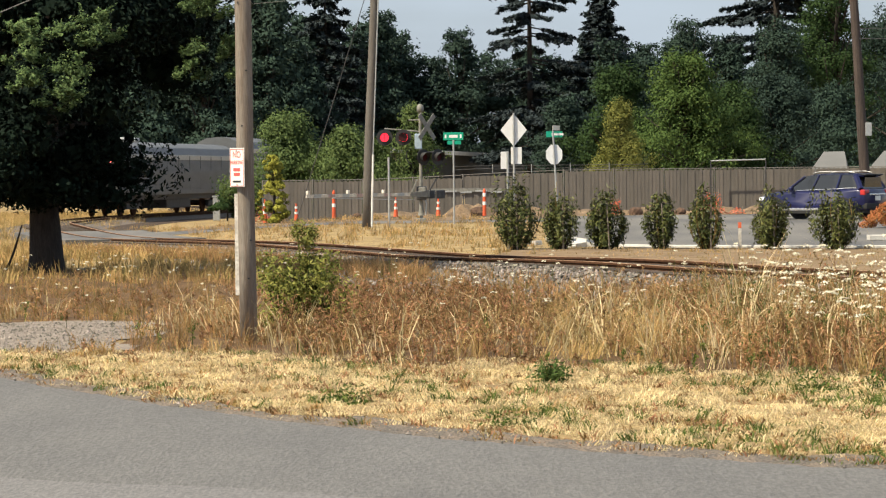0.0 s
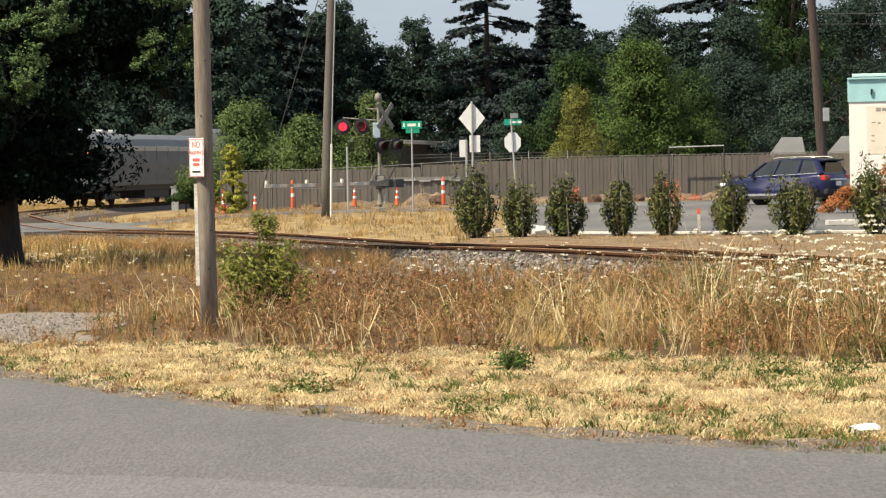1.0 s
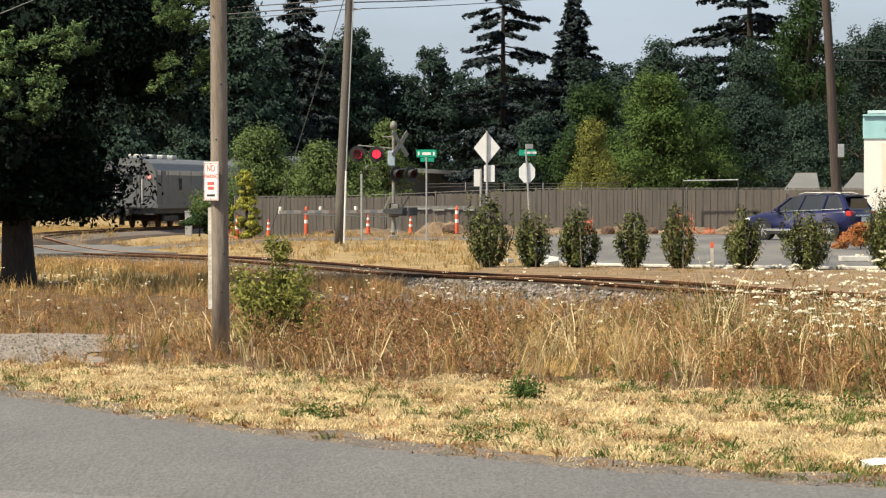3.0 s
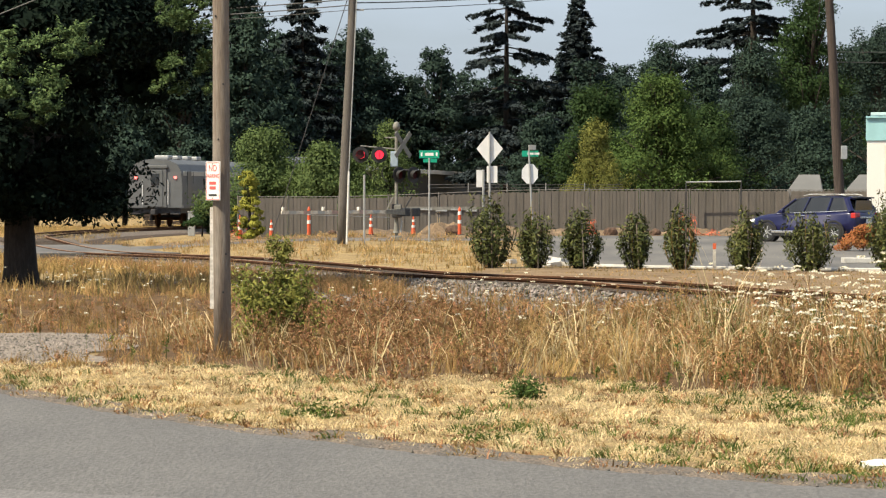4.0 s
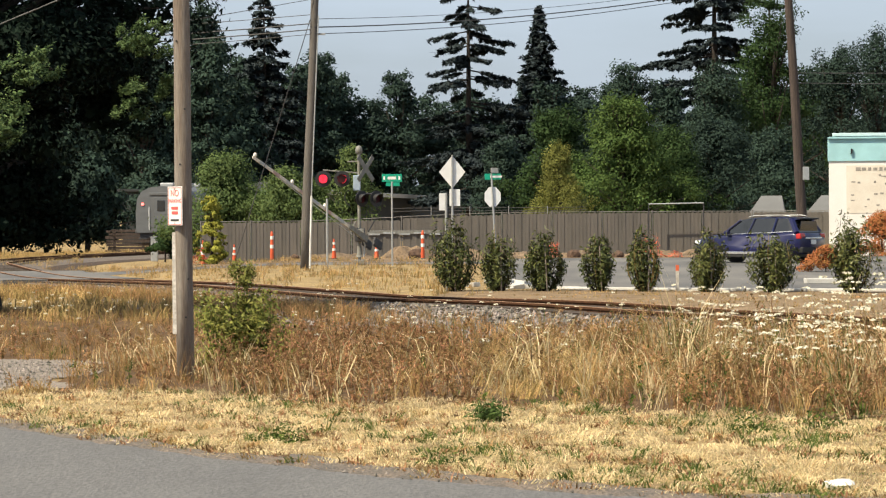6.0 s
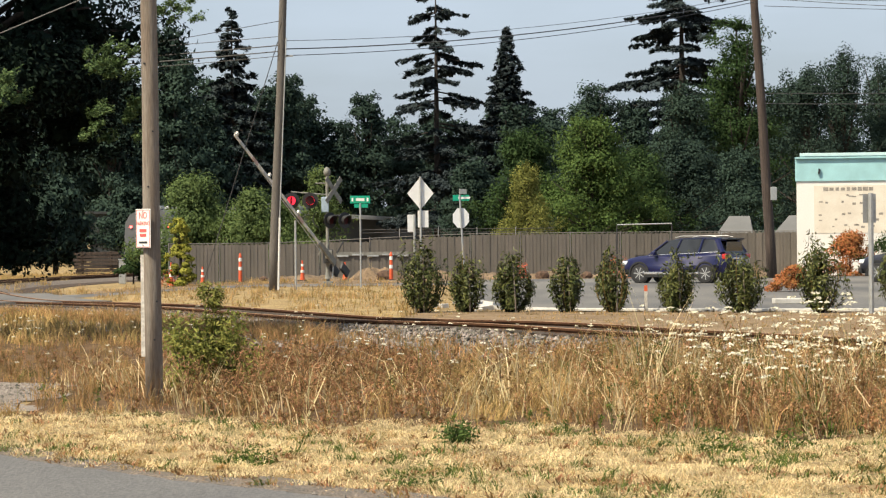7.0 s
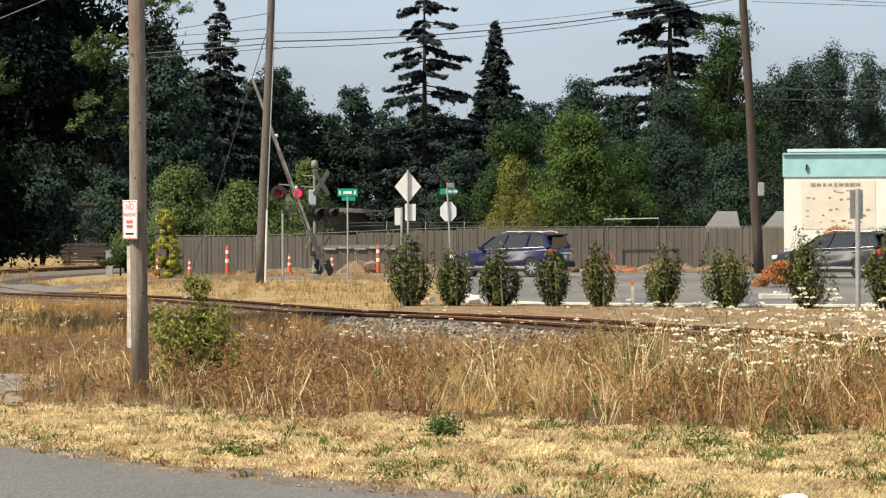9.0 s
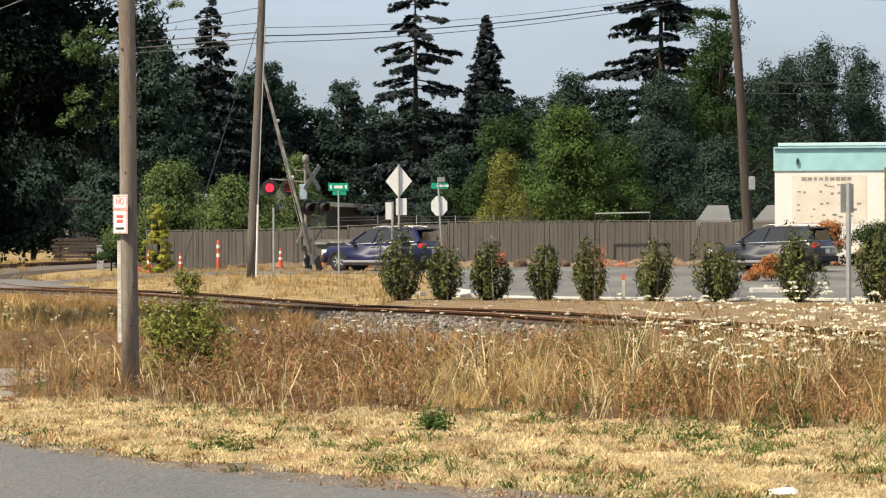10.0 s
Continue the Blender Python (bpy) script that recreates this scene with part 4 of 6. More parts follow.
# ---- buildings ----
def shop():
    ob = thing("painted_building", pose(17.75, 127.0, gz(17.75, 127), 0, 0, -9.5), "low white stucco building with a pale teal parapet band", "building")
    part("wall", box((14, 9, 4.1), (7, 4.5, 2.05), 0.01), M_STUCCO, ob)
    part("parapet", box((14.1, 9.1, 0.96), (7, 4.5, 4.54), 0.02), M_TEAL, ob, "pale teal painted parapet")
    part("coping", box((14.3, 9.3, 0.08), (7.1, 4.5, 5.06), 0.015), M_TEAL, ob)
    part("cornice", box((14.0, 9.2, 0.14), (7.15, 4.5, 5.2), 0.02), mat("pale_teal", (0.5, 0.68, 0.70), 0.7, var=0.1), ob, "lighter teal cornice")
    part("lamp_stub", prism([(0, 0), (0.08, 0.05), (0.10, 0.24), (0.02, 0.26)], 0.1, "y", None, (0.92, -0.1, 4.35)), M_BLACK, ob, "small black wall fixture")
    sign_ = part("painted_sign", box((3.15, 0.012, 2.05), (2.32, -0.006, 2.85), 0.0), M_FADED, ob, "faded tan painted wall sign")
    rng = np.random.default_rng(5)
    bm = bmesh.new()
    for k in range(9):
        w = rng.uniform(0.13, 0.24)
        box((w, 0.006, rng.uniform(0.12, 0.17)), (1.25 + k * 0.24, -0.016, 3.72), 0, bm)
    for z, c in ((3.42, 7), (3.12, 5), (2.62, 6), (2.42, 7), (2.15, 6)):
        for k in range(c):
            box((rng.uniform(0.08, 0.24), 0.006, rng.uniform(0.04, 0.10)), (rng.uniform(1.0, 3.6), -0.016, z + rng.uniform(-0.06, 0.06)), 0, bm)
    tagged(part("faded_lettering", bm, M_FADED_INK, sign_, "worn unreadable lettering"), kind="stuff")
    part("downpipe", tube([(4.72, -0.07, 0), (4.72, -0.07, 4.2)], 0.06, 8), M_DIRT, ob, "brown downpipe")


shop()


def long_shed():
    ob = thing("long_shed", Matrix(), "long low grey shed with a pale roof edge", "building")
    a, b = Vector((-11.8, 240, 0)), Vector((6.3, 388, 0))
    d = (b - a).normalized()
    n = Vector((-d.y, d.x, 0))
    L = (b - a).length
    turn = Matrix.Translation((a + b) / 2) @ Matrix.Rotation(math.atan2(d.y, d.x), 4, "Z")
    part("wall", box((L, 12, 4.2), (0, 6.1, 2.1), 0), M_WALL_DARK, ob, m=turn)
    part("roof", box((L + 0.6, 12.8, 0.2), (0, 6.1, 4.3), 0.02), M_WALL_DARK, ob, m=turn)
    part("fascia", box((L, 0.2, 0.42), (0, -0.42, 4.32), 0.02), mat("dull_fascia", (0.55, 0.56, 0.57), 0.7, var=0.2, scale=0.4), ob, "pale fascia band", m=turn)


def house(x, y, w, h, label):
    ob = thing("house", pose(x, y, gz(x, y), 0, 0, -8), label, "house")
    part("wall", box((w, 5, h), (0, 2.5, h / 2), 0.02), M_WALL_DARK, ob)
    bm = bmesh.new()
    lo = [bm.verts.new(c) for c in ((-w / 2 - 0.2, -0.4, h), (w / 2 + 0.2, -0.4, h), (w / 2 + 0.2, 5.4, h), (-w / 2 - 0.2, 5.4, h))]
    hi = [bm.verts.new(c) for c in ((-w * 0.18, 2.5, h + 1.15), (w * 0.48, 2.5, h + 1.15))]
    for fc in ((lo[0], lo[1], hi[1], hi[0]), (lo[2], lo[3], hi[0], hi[1]), (lo[1], lo[2], hi[1]), (lo[3], lo[0], hi[0]), lo[::-1]):
        bm.faces.new(fc)
    part("roof", bm, M_ROOF, ob)
    part("window", box((0.6, 0.06, 0.7), (w * 0.2, -0.03, h * 0.55), 0.01), M_GLASS_DARK, ob)


long_shed()
house(18.95, 160, 1.7, 1.75, "small pale house with a light grey gable roof")
house(23.2, 166, 2.4, 1.8, "small pale house with a light grey gable roof")


# ---- train ----
WHEELSETS = []
TRAIN_SPEED = 4.5


def passenger_car(m, label, rear=True, L=25.0, tall=0.0):
    """A rail car 25 m long; its rear end at local x = 0, its front towards +x."""
    ob = thing("passenger_car", m, label, "rail car")
    hw = 1.52
    side = [(-hw, 1.05), (-hw - 0.02, 2.2), (-hw + 0.05, 3.0), (-1.2, 3.45), (-0.7, 3.68), (0, 3.75), (0.7, 3.68), (1.2, 3.45), (hw - 0.05, 3.0), (hw + 0.02, 2.2), (hw, 1.05)]
    side = [(u, v + (tall if v > 2.1 else 0)) for u, v in side]
    part("body", prism(side, L, "x", None, (L / 2, 0, 0), 0.03), M_TRAIN_SHADED, ob)
    for s in (-1, 1):
        part("sill", box((L, 0.06, 0.22), (L / 2, s * (hw + 0.02), 1.15), 0.01), M_TRAIN_DARK, ob)
        part("letterboard", box((L - 0.6, 0.04, 0.25), (L / 2, s * (hw - 0.03), 2.95 + tall), 0.01), M_GALV, ob, "paler stripe along the side")
        if tall:
            for zb, hb in ((1.55, 0.10), (2.45, 0.12), (2.95, 0.10)):
                part("side_band", box((L - 0.2, 0.03, hb), (L / 2, s * (hw + 0.015), zb), 0.005), M_GALV, ob, "pale band along the side")
        for k in range(9):
            part("panel_rib", box((0.05, 0.016, 1.9), (2.2 + k * (L - 4) / 9, s * (hw + 0.008), 2.1), 0.003), M_TRAIN_SHADED, ob)
        part("side_window", box((0.55, 0.05, 0.7), (4.6, s * (hw + 0.012), 2.35), 0.03), M_GLASS_DARK, ob)
        part("side_door", box((0.8, 0.05, 1.95), (1.3, s * (hw + 0.012), 2.1), 0.02), M_TRAIN_DARK, ob)
    if rear:
        part("diaphragm_frame", prism([(-0.62, 1.1), (0.62, 1.1), (0.62, 3.25), (-0.62, 3.25)], 0.06, "x", None, (-0.03, 0, 0)), M_TRAIN_DARK, ob)
        dr = part("end_door", box((0.05, 0.84, 1.98), (-0.07, 0, 2.12), 0.015), M_TRAIN_SHADED, ob, "grey end door")
        part("door_window", box((0.03, 0.46, 0.62), (-0.10, 0, 2.62), 0.02), M_GLASS_DARK, dr)
        part("header", box((0.12, 1.4, 0.16), (-0.05, 0, 3.3), 0.03), M_TRAIN_DARK, ob)
        for s in (-1, 1):
            part("marker_lamp", disc(0.075, 0.05, 14, None, (-0.03, s * 1.12, 2.72), "x"), M_MARKER, ob, "small glowing red marker lamp")
            part("grab_rail", tube([(-0.08, s * 0.72, 1.25), (-0.08, s * 0.72, 2.6)], 0.02, 6), M_ALU, ob)
            part("buffer_step", box((0.35, 0.5, 0.06), (0.1, s * 1.1, 0.75), 0.01), M_STEEL_DARK, ob)
        part("coupler", box((0.6, 0.28, 0.3), (-0.25, 0, 0.85), 0.05), M_STEEL_DARK, ob)
    part("underframe", box((L - 0.4, 2.7, 0.30), (L / 2, 0, 0.92), 0.03), M_STEEL_DARK, ob)
    part("equipment_box", box((5.0, 2.5, 0.5), (L / 2, 0, 0.58), 0.05), M_STEEL_DARK, ob)
    for k in range(4 if rear else 0):
        part("roof_vent", box((0.9, 0.8, 0.22), (1.6 + k * 2.0, 0, 3.84), 0.06), M_GALV, ob, "pale roof vent")
    for xc in (4.2, L - 4.2):
        tk = part("bogie", box((2.9, 0.18, 0.3), (0, 1.05, 0.5), 0.04, box((2.9, 0.18, 0.3), (0, -1.05, 0.5), 0.04, box((0.5, 2.3, 0.25), (0, 0, 0.55), 0.04))), M_STEEL_DARK, ob, m=Matrix.Translation((xc, 0, 0)))
        for dx in (-1.2, 1.2):
            bm = tube([(0, -0.78, 0), (0, -0.66, 0)], 0.45, 20)
            tube([(0, 0.66, 0), (0, 0.78, 0)], 0.45, 20, bm)
            tube([(0, -0.7, 0), (0, 0.7, 0)], 0.08, 8, bm)
            WHEELSETS.append((part("wheelset", bm, M_RUST, tk, m=pose(dx, 0, 0.45)), dx))
    return ob


def train_pose(s, length=25.0):
    x0, y0, _ = track(s + 4.2)
    x1, y1, _ = track(s + length - 4.2)
    z0, z1 = gz(x0, y0) + 0.296, gz(x1, y1) + 0.296
    a = math.atan2(y1 - y0, x1 - x0)
    d = Vector((x1 - x0, y1 - y0, z1 - z0)).normalized()
    p = Vector((x0, y0, z0)) - d * 4.2
    return Matrix.Translation(p) @ pose(0, 0, 0, 0, -math.degrees(math.asin(d.z)), math.degrees(a))


last_car = passenger_car(train_pose(40), "grey rail car with end door and red marker lamps")
next_car = passenger_car(train_pose(65, 14.0), "grey rail car coupled ahead on the bend", rear=False, L=14.0, tall=0.45)


# ---- road vehicles ----
def suv(name, paint, m, label):
    """A compact sport-utility car, 4.5 m long, nose towards +x, resting on z = 0."""
    ob = thing(name, m, label, "car")
    hw = 0.90
    # lower body: rings along the length, each from the sill over the shoulder
    st = [(-2.22, 0.52, 0.95, 0.80), (-2.16, 0.36, 1.06, 0.85), (-1.9, 0.30, 1.10, 0.89), (-1.2, 0.28, 1.08, 0.91), (0.0, 0.27, 1.03, 0.91), (0.75, 0.27, 1.02, 0.91),
          (1.35, 0.29, 0.98, 0.90), (1.85, 0.32, 0.90, 0.86), (2.12, 0.38, 0.80, 0.78), (2.24, 0.48, 0.66, 0.66)]
    bm = bmesh.new()
    rings = []
    for x, z0, z1, w in st:
        zm = z0 + (z1 - z0) * 0.45
        sec = [(-w * 0.93, z0), (-w, zm), (-w * 0.985, z1 - 0.10), (-w * 0.90, z1), (w * 0.90, z1), (w * 0.985, z1 - 0.10), (w, zm), (w * 0.93, z0)]
        rings.append([bm.verts.new((x, y, z)) for y, z in sec])
    for r0, r1 in zip(rings, rings[1:]):
        for k in range(8):
            bm.faces.new((r0[k], r0[(k + 1) % 8], r1[(k + 1) % 8], r1[k]))
    bm.faces.new(rings[0])
    bm.faces.new(rings[-1][::-1])
    bmesh.ops.bevel(bm, geom=[e for e in bm.edges if e.calc_length() > 0.5 and len(e.link_faces) == 2], offset=0.02, segments=1, affect="EDGES")
    part("body", bm, paint, ob, smooth=True)
    # cabin: glass house, pillars, roof
    bm = bmesh.new()
    lo = [(1.02, 0.99, 0.80), (0.1, 1.03, 0.82), (-0.9, 1.06, 0.82), (-1.75, 1.09, 0.80), (-2.08, 1.08, 0.74)]
    hi = [(0.28, 1.56, 0.62), (-0.15, 1.60, 0.64), (-0.9, 1.62, 0.645), (-1.55, 1.60, 0.63), (-1.82, 1.56, 0.60)]
    vl = [[bm.verts.new((x, s * w, z)) for x, z, w in lo] for s in (-1, 1)]
    vh = [[bm.verts.new((x, s * w, z)) for x, z, w in hi] for s in (-1, 1)]
    for s in (0, 1):
        for k in range(4):
            bm.faces.new((vl[s][k], vl[s][k + 1], vh[s][k + 1], vh[s][k]))
    bm.faces.new((vl[0][0], vl[1][0], vh[1][0], vh[0][0]))
    bm.faces.new((vl[0][4], vl[1][4], vh[1][4], vh[0][4]))
    for k in range(4):
        bm.faces.new((vh[0][k], vh[0][k + 1], vh[1][k + 1], vh[1][k]))
        bm.faces.new((vl[0][k], vl[0][k + 1], vl[1][k + 1], vl[1][k]))
    part("glasshouse", bm, M_GLASS_DARK, ob, "dark tinted windows")
    bm = bmesh.new()
    top = [(0.40, 1.54, 0.63), (-0.15, 1.64, 0.65), (-0.9, 1.67, 0.655), (-1.6, 1.65, 0.64), (-2.02, 1.60, 0.60)]
    va = [[bm.verts.new((x, s * w, z - dz)) for s, dz in ((-1, 0.07), (-0.86, 0.0), (0.86, 0.0), (1, 0.07))] for x, z, w in top]
    for r0, r1 in zip(va, va[1:]):
        for k in range(3):
            bm.faces.new((r0[k], r0[k + 1], r1[k + 1], r1[k]))
    bmesh.ops.solidify(bm, geom=bm.faces[:], thickness=0.045)
    part("roof", bm, paint, ob, smooth=True)
    for s in (-1, 1):
        for x0, z0, w0, x1, z1, w1, r in ((1.06, 0.98, 0.815, 0.34, 1.55, 0.64, 0.04), (-0.05, 1.03, 0.835, -0.25, 1.6, 0.655, 0.035), (-1.05, 1.06, 0.835, -1.15, 1.6, 0.655, 0.04), (-2.02, 1.07, 0.80, -1.72, 1.57, 0.63, 0.11)):
            part("pillar", tube([(x0, s * w0, z0), (x1, s * w1, z1)], r, 6), paint, ob)
        part("roof_rail", tube([(0.05, s * 0.60, 1.66), (-0.2, s * 0.60, 1.72), (-1.4, s * 0.60, 1.73), (-1.65, s * 0.59, 1.68)], 0.014, 6), M_GALV, ob, "grey roof rail")
        part("window_trim", tube([(1.02, s * 0.845, 1.0), (0.0, s * 0.86, 1.05), (-1.0, s * 0.86, 1.08), (-1.85, s * 0.81, 1.12)], 0.011, 6), M_CHROME, ob, "bright window trim")
        mir = part("mirror", box((0.16, 0.20, 0.14), (0.72, s * 0.98, 1.08), 0.04), paint, ob)
        part("headlight", box((0.34, 0.30, 0.14), (2.02, s * 0.66, 0.73), 0.04), M_LAMP_GLASS, ob, "clear headlight")
        part("tail_light", box((0.20, 0.34, 0.20), (-2.12, s * 0.70, 0.95), 0.04), M_TAIL, ob, "red tail light")
        part("rocker_trim", box((2.3, 0.05, 0.09), (0.05, s * 0.905, 0.36), 0.015), M_CHROME, ob, "bright sill strip")
        part("cladding", box((2.4, 0.06, 0.12), (0.05, s * 0.885, 0.27), 0.015), M_RUBBER, ob)
        for x in (0.25, -0.80):
            part("door_handle", box((0.18, 0.03, 0.03), (x - 0.35, s * 0.915, 0.93), 0.01), M_CHROME, ob)
        for x in (1.40, -1.36):
            bm = bmesh.new()
            arch = [(0.43 * math.cos(a), 0.43 * math.sin(a)) for a in np.linspace(-0.15, math.pi + 0.15, 15)]
            prism(arch + [(0.37 * math.cos(a), 0.37 * math.sin(a)) for a in np.linspace(math.pi + 0.15, -0.15, 15)], 0.06, "y", bm, (x, s * 0.895, 0.35))
            part("wheel_arch", bm, M_RUBBER, ob, "black wheel-arch trim")
            part("arch_recess", disc(0.385, 0.3, 22, None, (x, s * 0.735, 0.36)), M_BLACK, ob)
    part("front_bumper", box((0.16, 1.5, 0.22), (2.18, 0, 0.42), 0.05), M_RUBBER, ob)
    part("grille", box((0.06, 0.9, 0.18), (2.235, 0, 0.63), 0.02), M_BLACK, ob)
    part("rear_bumper", box((0.18, 1.66, 0.20), (-2.19, 0, 0.46), 0.05), M_RUBBER, ob)
    part("tailgate_strip", box((0.04, 1.1, 0.06), (-2.235, 0, 0.88), 0.01), M_CHROME, ob)
    part("number_plate", box((0.02, 0.34, 0.16), (-2.24, 0, 0.74), 0.004), M_WHITE, ob, "plain number plate")
    part("rear_spoiler", box((0.26, 1.16, 0.05), (-2.0, 0, 1.60), 0.015), M_BLACK, ob)
    part("rear_window", prism([(-0.60, 1.12), (0.60, 1.12), (0.52, 1.5), (-0.52, 1.5)], 0.02, "x", None, (-2.04, 0, 0)), M_GLASS_DARK, ob)
    part("underbody", box((4.0, 1.5, 0.12), (0, 0, 0.27), 0.03), M_BLACK, ob)
    for o in ob.children:   # low roofline
        for v in o.data.vertices:
            if v.co.z > 0.95:
                v.co.z = 0.95 + (v.co.z - 0.95) * 0.95
    wheels = []
    for x in (1.40, -1.36):
        for s in (-1, 1):
            w = part("wheel", tube([(0, -0.11, 0), (0, -0.09, 0), (0, 0.09, 0), (0, 0.11, 0)], [0.31, 0.345, 0.345, 0.31], 28), M_RUBBER, ob, m=Matrix.Translation((x, s * 0.80, 0.345)))
            part("rim", tube([(0, -0.115, 0), (0, 0.115, 0)], 0.235, 24), M_STEEL_DARK, w)
            for k in range(7):
                a = 2 * math.pi * k / 7
                part("spoke", box((0.21, 0.24, 0.035), (0.12 * math.cos(a), 0, 0.12 * math.sin(a)), 0.01, turn=pose(0, 0, 0, 0, -math.degrees(a), 0)), M_GALV, w, "grey alloy spoke")
            wheels.append((w, x, s))
    return ob, wheels


def glide(rows, t):
    """Value at t of rows (t, v...) by smooth cubic steps."""
    a = np.array(rows, float)
    out = []
    for c in range(1, a.shape[1]):
        tt, v = a[:, 0], a[:, c]
        m = np.gradient(v, tt)
        k = int(np.clip(np.searchsorted(tt, t) - 1, 0, len(tt) - 2))
        h = tt[k + 1] - tt[k]
        u = min(max((t - tt[k]) / h, 0), 1)
        out.append((2 * u ** 3 - 3 * u * u + 1) * v[k] + (u ** 3 - 2 * u * u + u) * h * m[k] + (3 * u * u - 2 * u ** 3) * v[k + 1] + (u ** 3 - u * u) * h * m[k + 1])
    return out


# centre x, y and heading (degrees to the far side of straight left)
BLUE_WAY = [(0, 12.32, 105.71, 38.0), (5.8, 12.32, 105.71, 38.0), (6.3, 11.98, 105.9, 37.6), (6.5, 11.36, 106.3, 37.4), (7.0, 10.88, 106.8, 36.8), (7.5, 10.15, 107.3, 36.0), (8.0, 8.96, 108.1, 35.0), (8.5, 7.34, 109.2, 33.5), (9.0, 5.23, 110.4, 32.0), (9.5, 3.07, 111.6, 30.5), (10.0, 0.76, 112.8, 29.0)]
GREY_WAY = [(0, 18.97, 104.54, 38.0), (7.3, 18.97, 104.54, 37.5), (7.8, 18.68, 104.74, 37.0), (8.4, 17.71, 105.2, 36.5), (9.0, 16.67, 105.8, 36.0), (9.5, 15.8, 106.4, 35.5), (10.0, 14.83, 107.0, 35.0)]


def car_pose(way, t):
    x, y, h = glide(way, t)
    return pose(x, y, gz(x, y) + 0.014, 0, 0, 180 - h)


blue_car, blue_wheels = suv("blue_suv", M_BLUE, car_pose(BLUE_WAY, 0), "glossy dark blue sport-utility car waiting on the street")
grey_car, grey_wheels = suv("grey_suv", M_GREY_CAR, car_pose(GREY_WAY, 0), "dark grey sport-utility car waiting behind another car")


# ---- street works ----
def cone(x, y, h, label):
    ob = thing("traffic_cone", pose(x, y, gz(x, y)), label, "traffic cone", "cones along the street works")
    r = 0.08 if h > 1 else 0.10
    part("base", box((0.42, 0.42, 0.05), (0, 0, 0.025), 0.012), M_RUBBER, ob)
    part("body", tube([(0, 0, 0.04), (0, 0, h * 0.92), (0, 0, h)], [r, r * (0.75 if h > 1 else 0.3), r * 0.3], 14), M_ORANGE, ob)
    for q in (0.42, 0.72):
        rr = r * (1 - q * (0.25 if h > 1 else 0.68)) + 0.006
        part("reflective_band", tube([(0, 0, h * q), (0, 0, h * (q + 0.12))], rr, 14), M_WHITE, ob, "white reflective band")


for x, y, h in ((-7.45, 122, 0.75), (-5.9, 122, 1.22), (-3.35, 122, 0.85), (-1.6, 122, 0.78), (0.30, 122, 1.18), (-8.6, 120, 1.0)):
    cone(x, y, h, "tall orange channeliser post with white bands" if h > 1 else "orange and white traffic cone at the roadside")


def net_heap(x, y, w, h, seed, label):
    rng = np.random.default_rng(seed)
    ob = thing("safety_netting", pose(x, y, gz(x, y)), label, "safety netting")
    bm = bmesh.new()
    nx, nz = 12, 7
    g = [[bm.verts.new(((i / nx - 0.5) * w + 0.05 * rng.normal(), 0.12 * math.sin(i * 1.3) + 0.08 * rng.normal(), h * (k / nz) * (0.65 + 0.35 * math.sin(i * 0.9 + seed)))) for k in range(nz + 1)] for i in range(nx + 1)]
    for i in range(nx):
        for k in range(nz):
            bm.faces.new((g[i][k], g[i + 1][k], g[i + 1][k + 1], g[i][k + 1]))
    bmesh.ops.wireframe(bm, faces=bm.faces[:], thickness=0.035, use_replace=True)
    part("mesh", bm, M_NET, ob)
    part("stake", tube([(w * 0.4, 0, 0), (w * 0.4, 0, h * 1.1)], 0.02, 6), M_POLE, ob)


net_heap(-8.75, 120.3, 0.9, 0.75, 3, "sagging orange plastic safety netting")
net_heap(9.6, 121.5, 0.75, 0.95, 5, "sagging orange plastic safety netting")
net_heap(10.4, 121.8, 1.2, 0.3, 6, "fallen orange plastic safety netting")
net_heap(5.75, 121.8, 0.35, 0.7, 7, "scrap of orange plastic safety netting")


def mound(x, y, rx_, ry_, h, seed, material, label):
    ns, nr = 26, 8
    bm = bmesh.new()
    rings = []
    for i in range(nr + 1):
        q = i / nr
        ring_ = []
        for k in range(ns):
            a = 2 * math.pi * k / ns
            w = 1 + 0.25 * noise.noise((math.cos(a) * 1.5 + seed, math.sin(a) * 1.5, q))
            px, py = x + rx_ * q * w * math.cos(a), y + ry_ * q * w * math.sin(a)
            pz = h * (1 - q * q) * (0.75 + 0.6 * noise.noise((px * 2.2, py * 2.2, seed))) - 0.03 * q
            ring_.append(bm.verts.new((px, py, gz(px, py) + pz)))
        rings.append(ring_)
    for r0, r1 in zip(rings[1:], rings[2:]):
        for k in range(ns):
            bm.faces.new((r0[k], r0[(k + 1) % ns], r1[(k + 1) % ns], r1[k]))
    bm.faces.new(rings[1])
    tagged(part("dirt_mound", bm, material), label, "dirt mound")


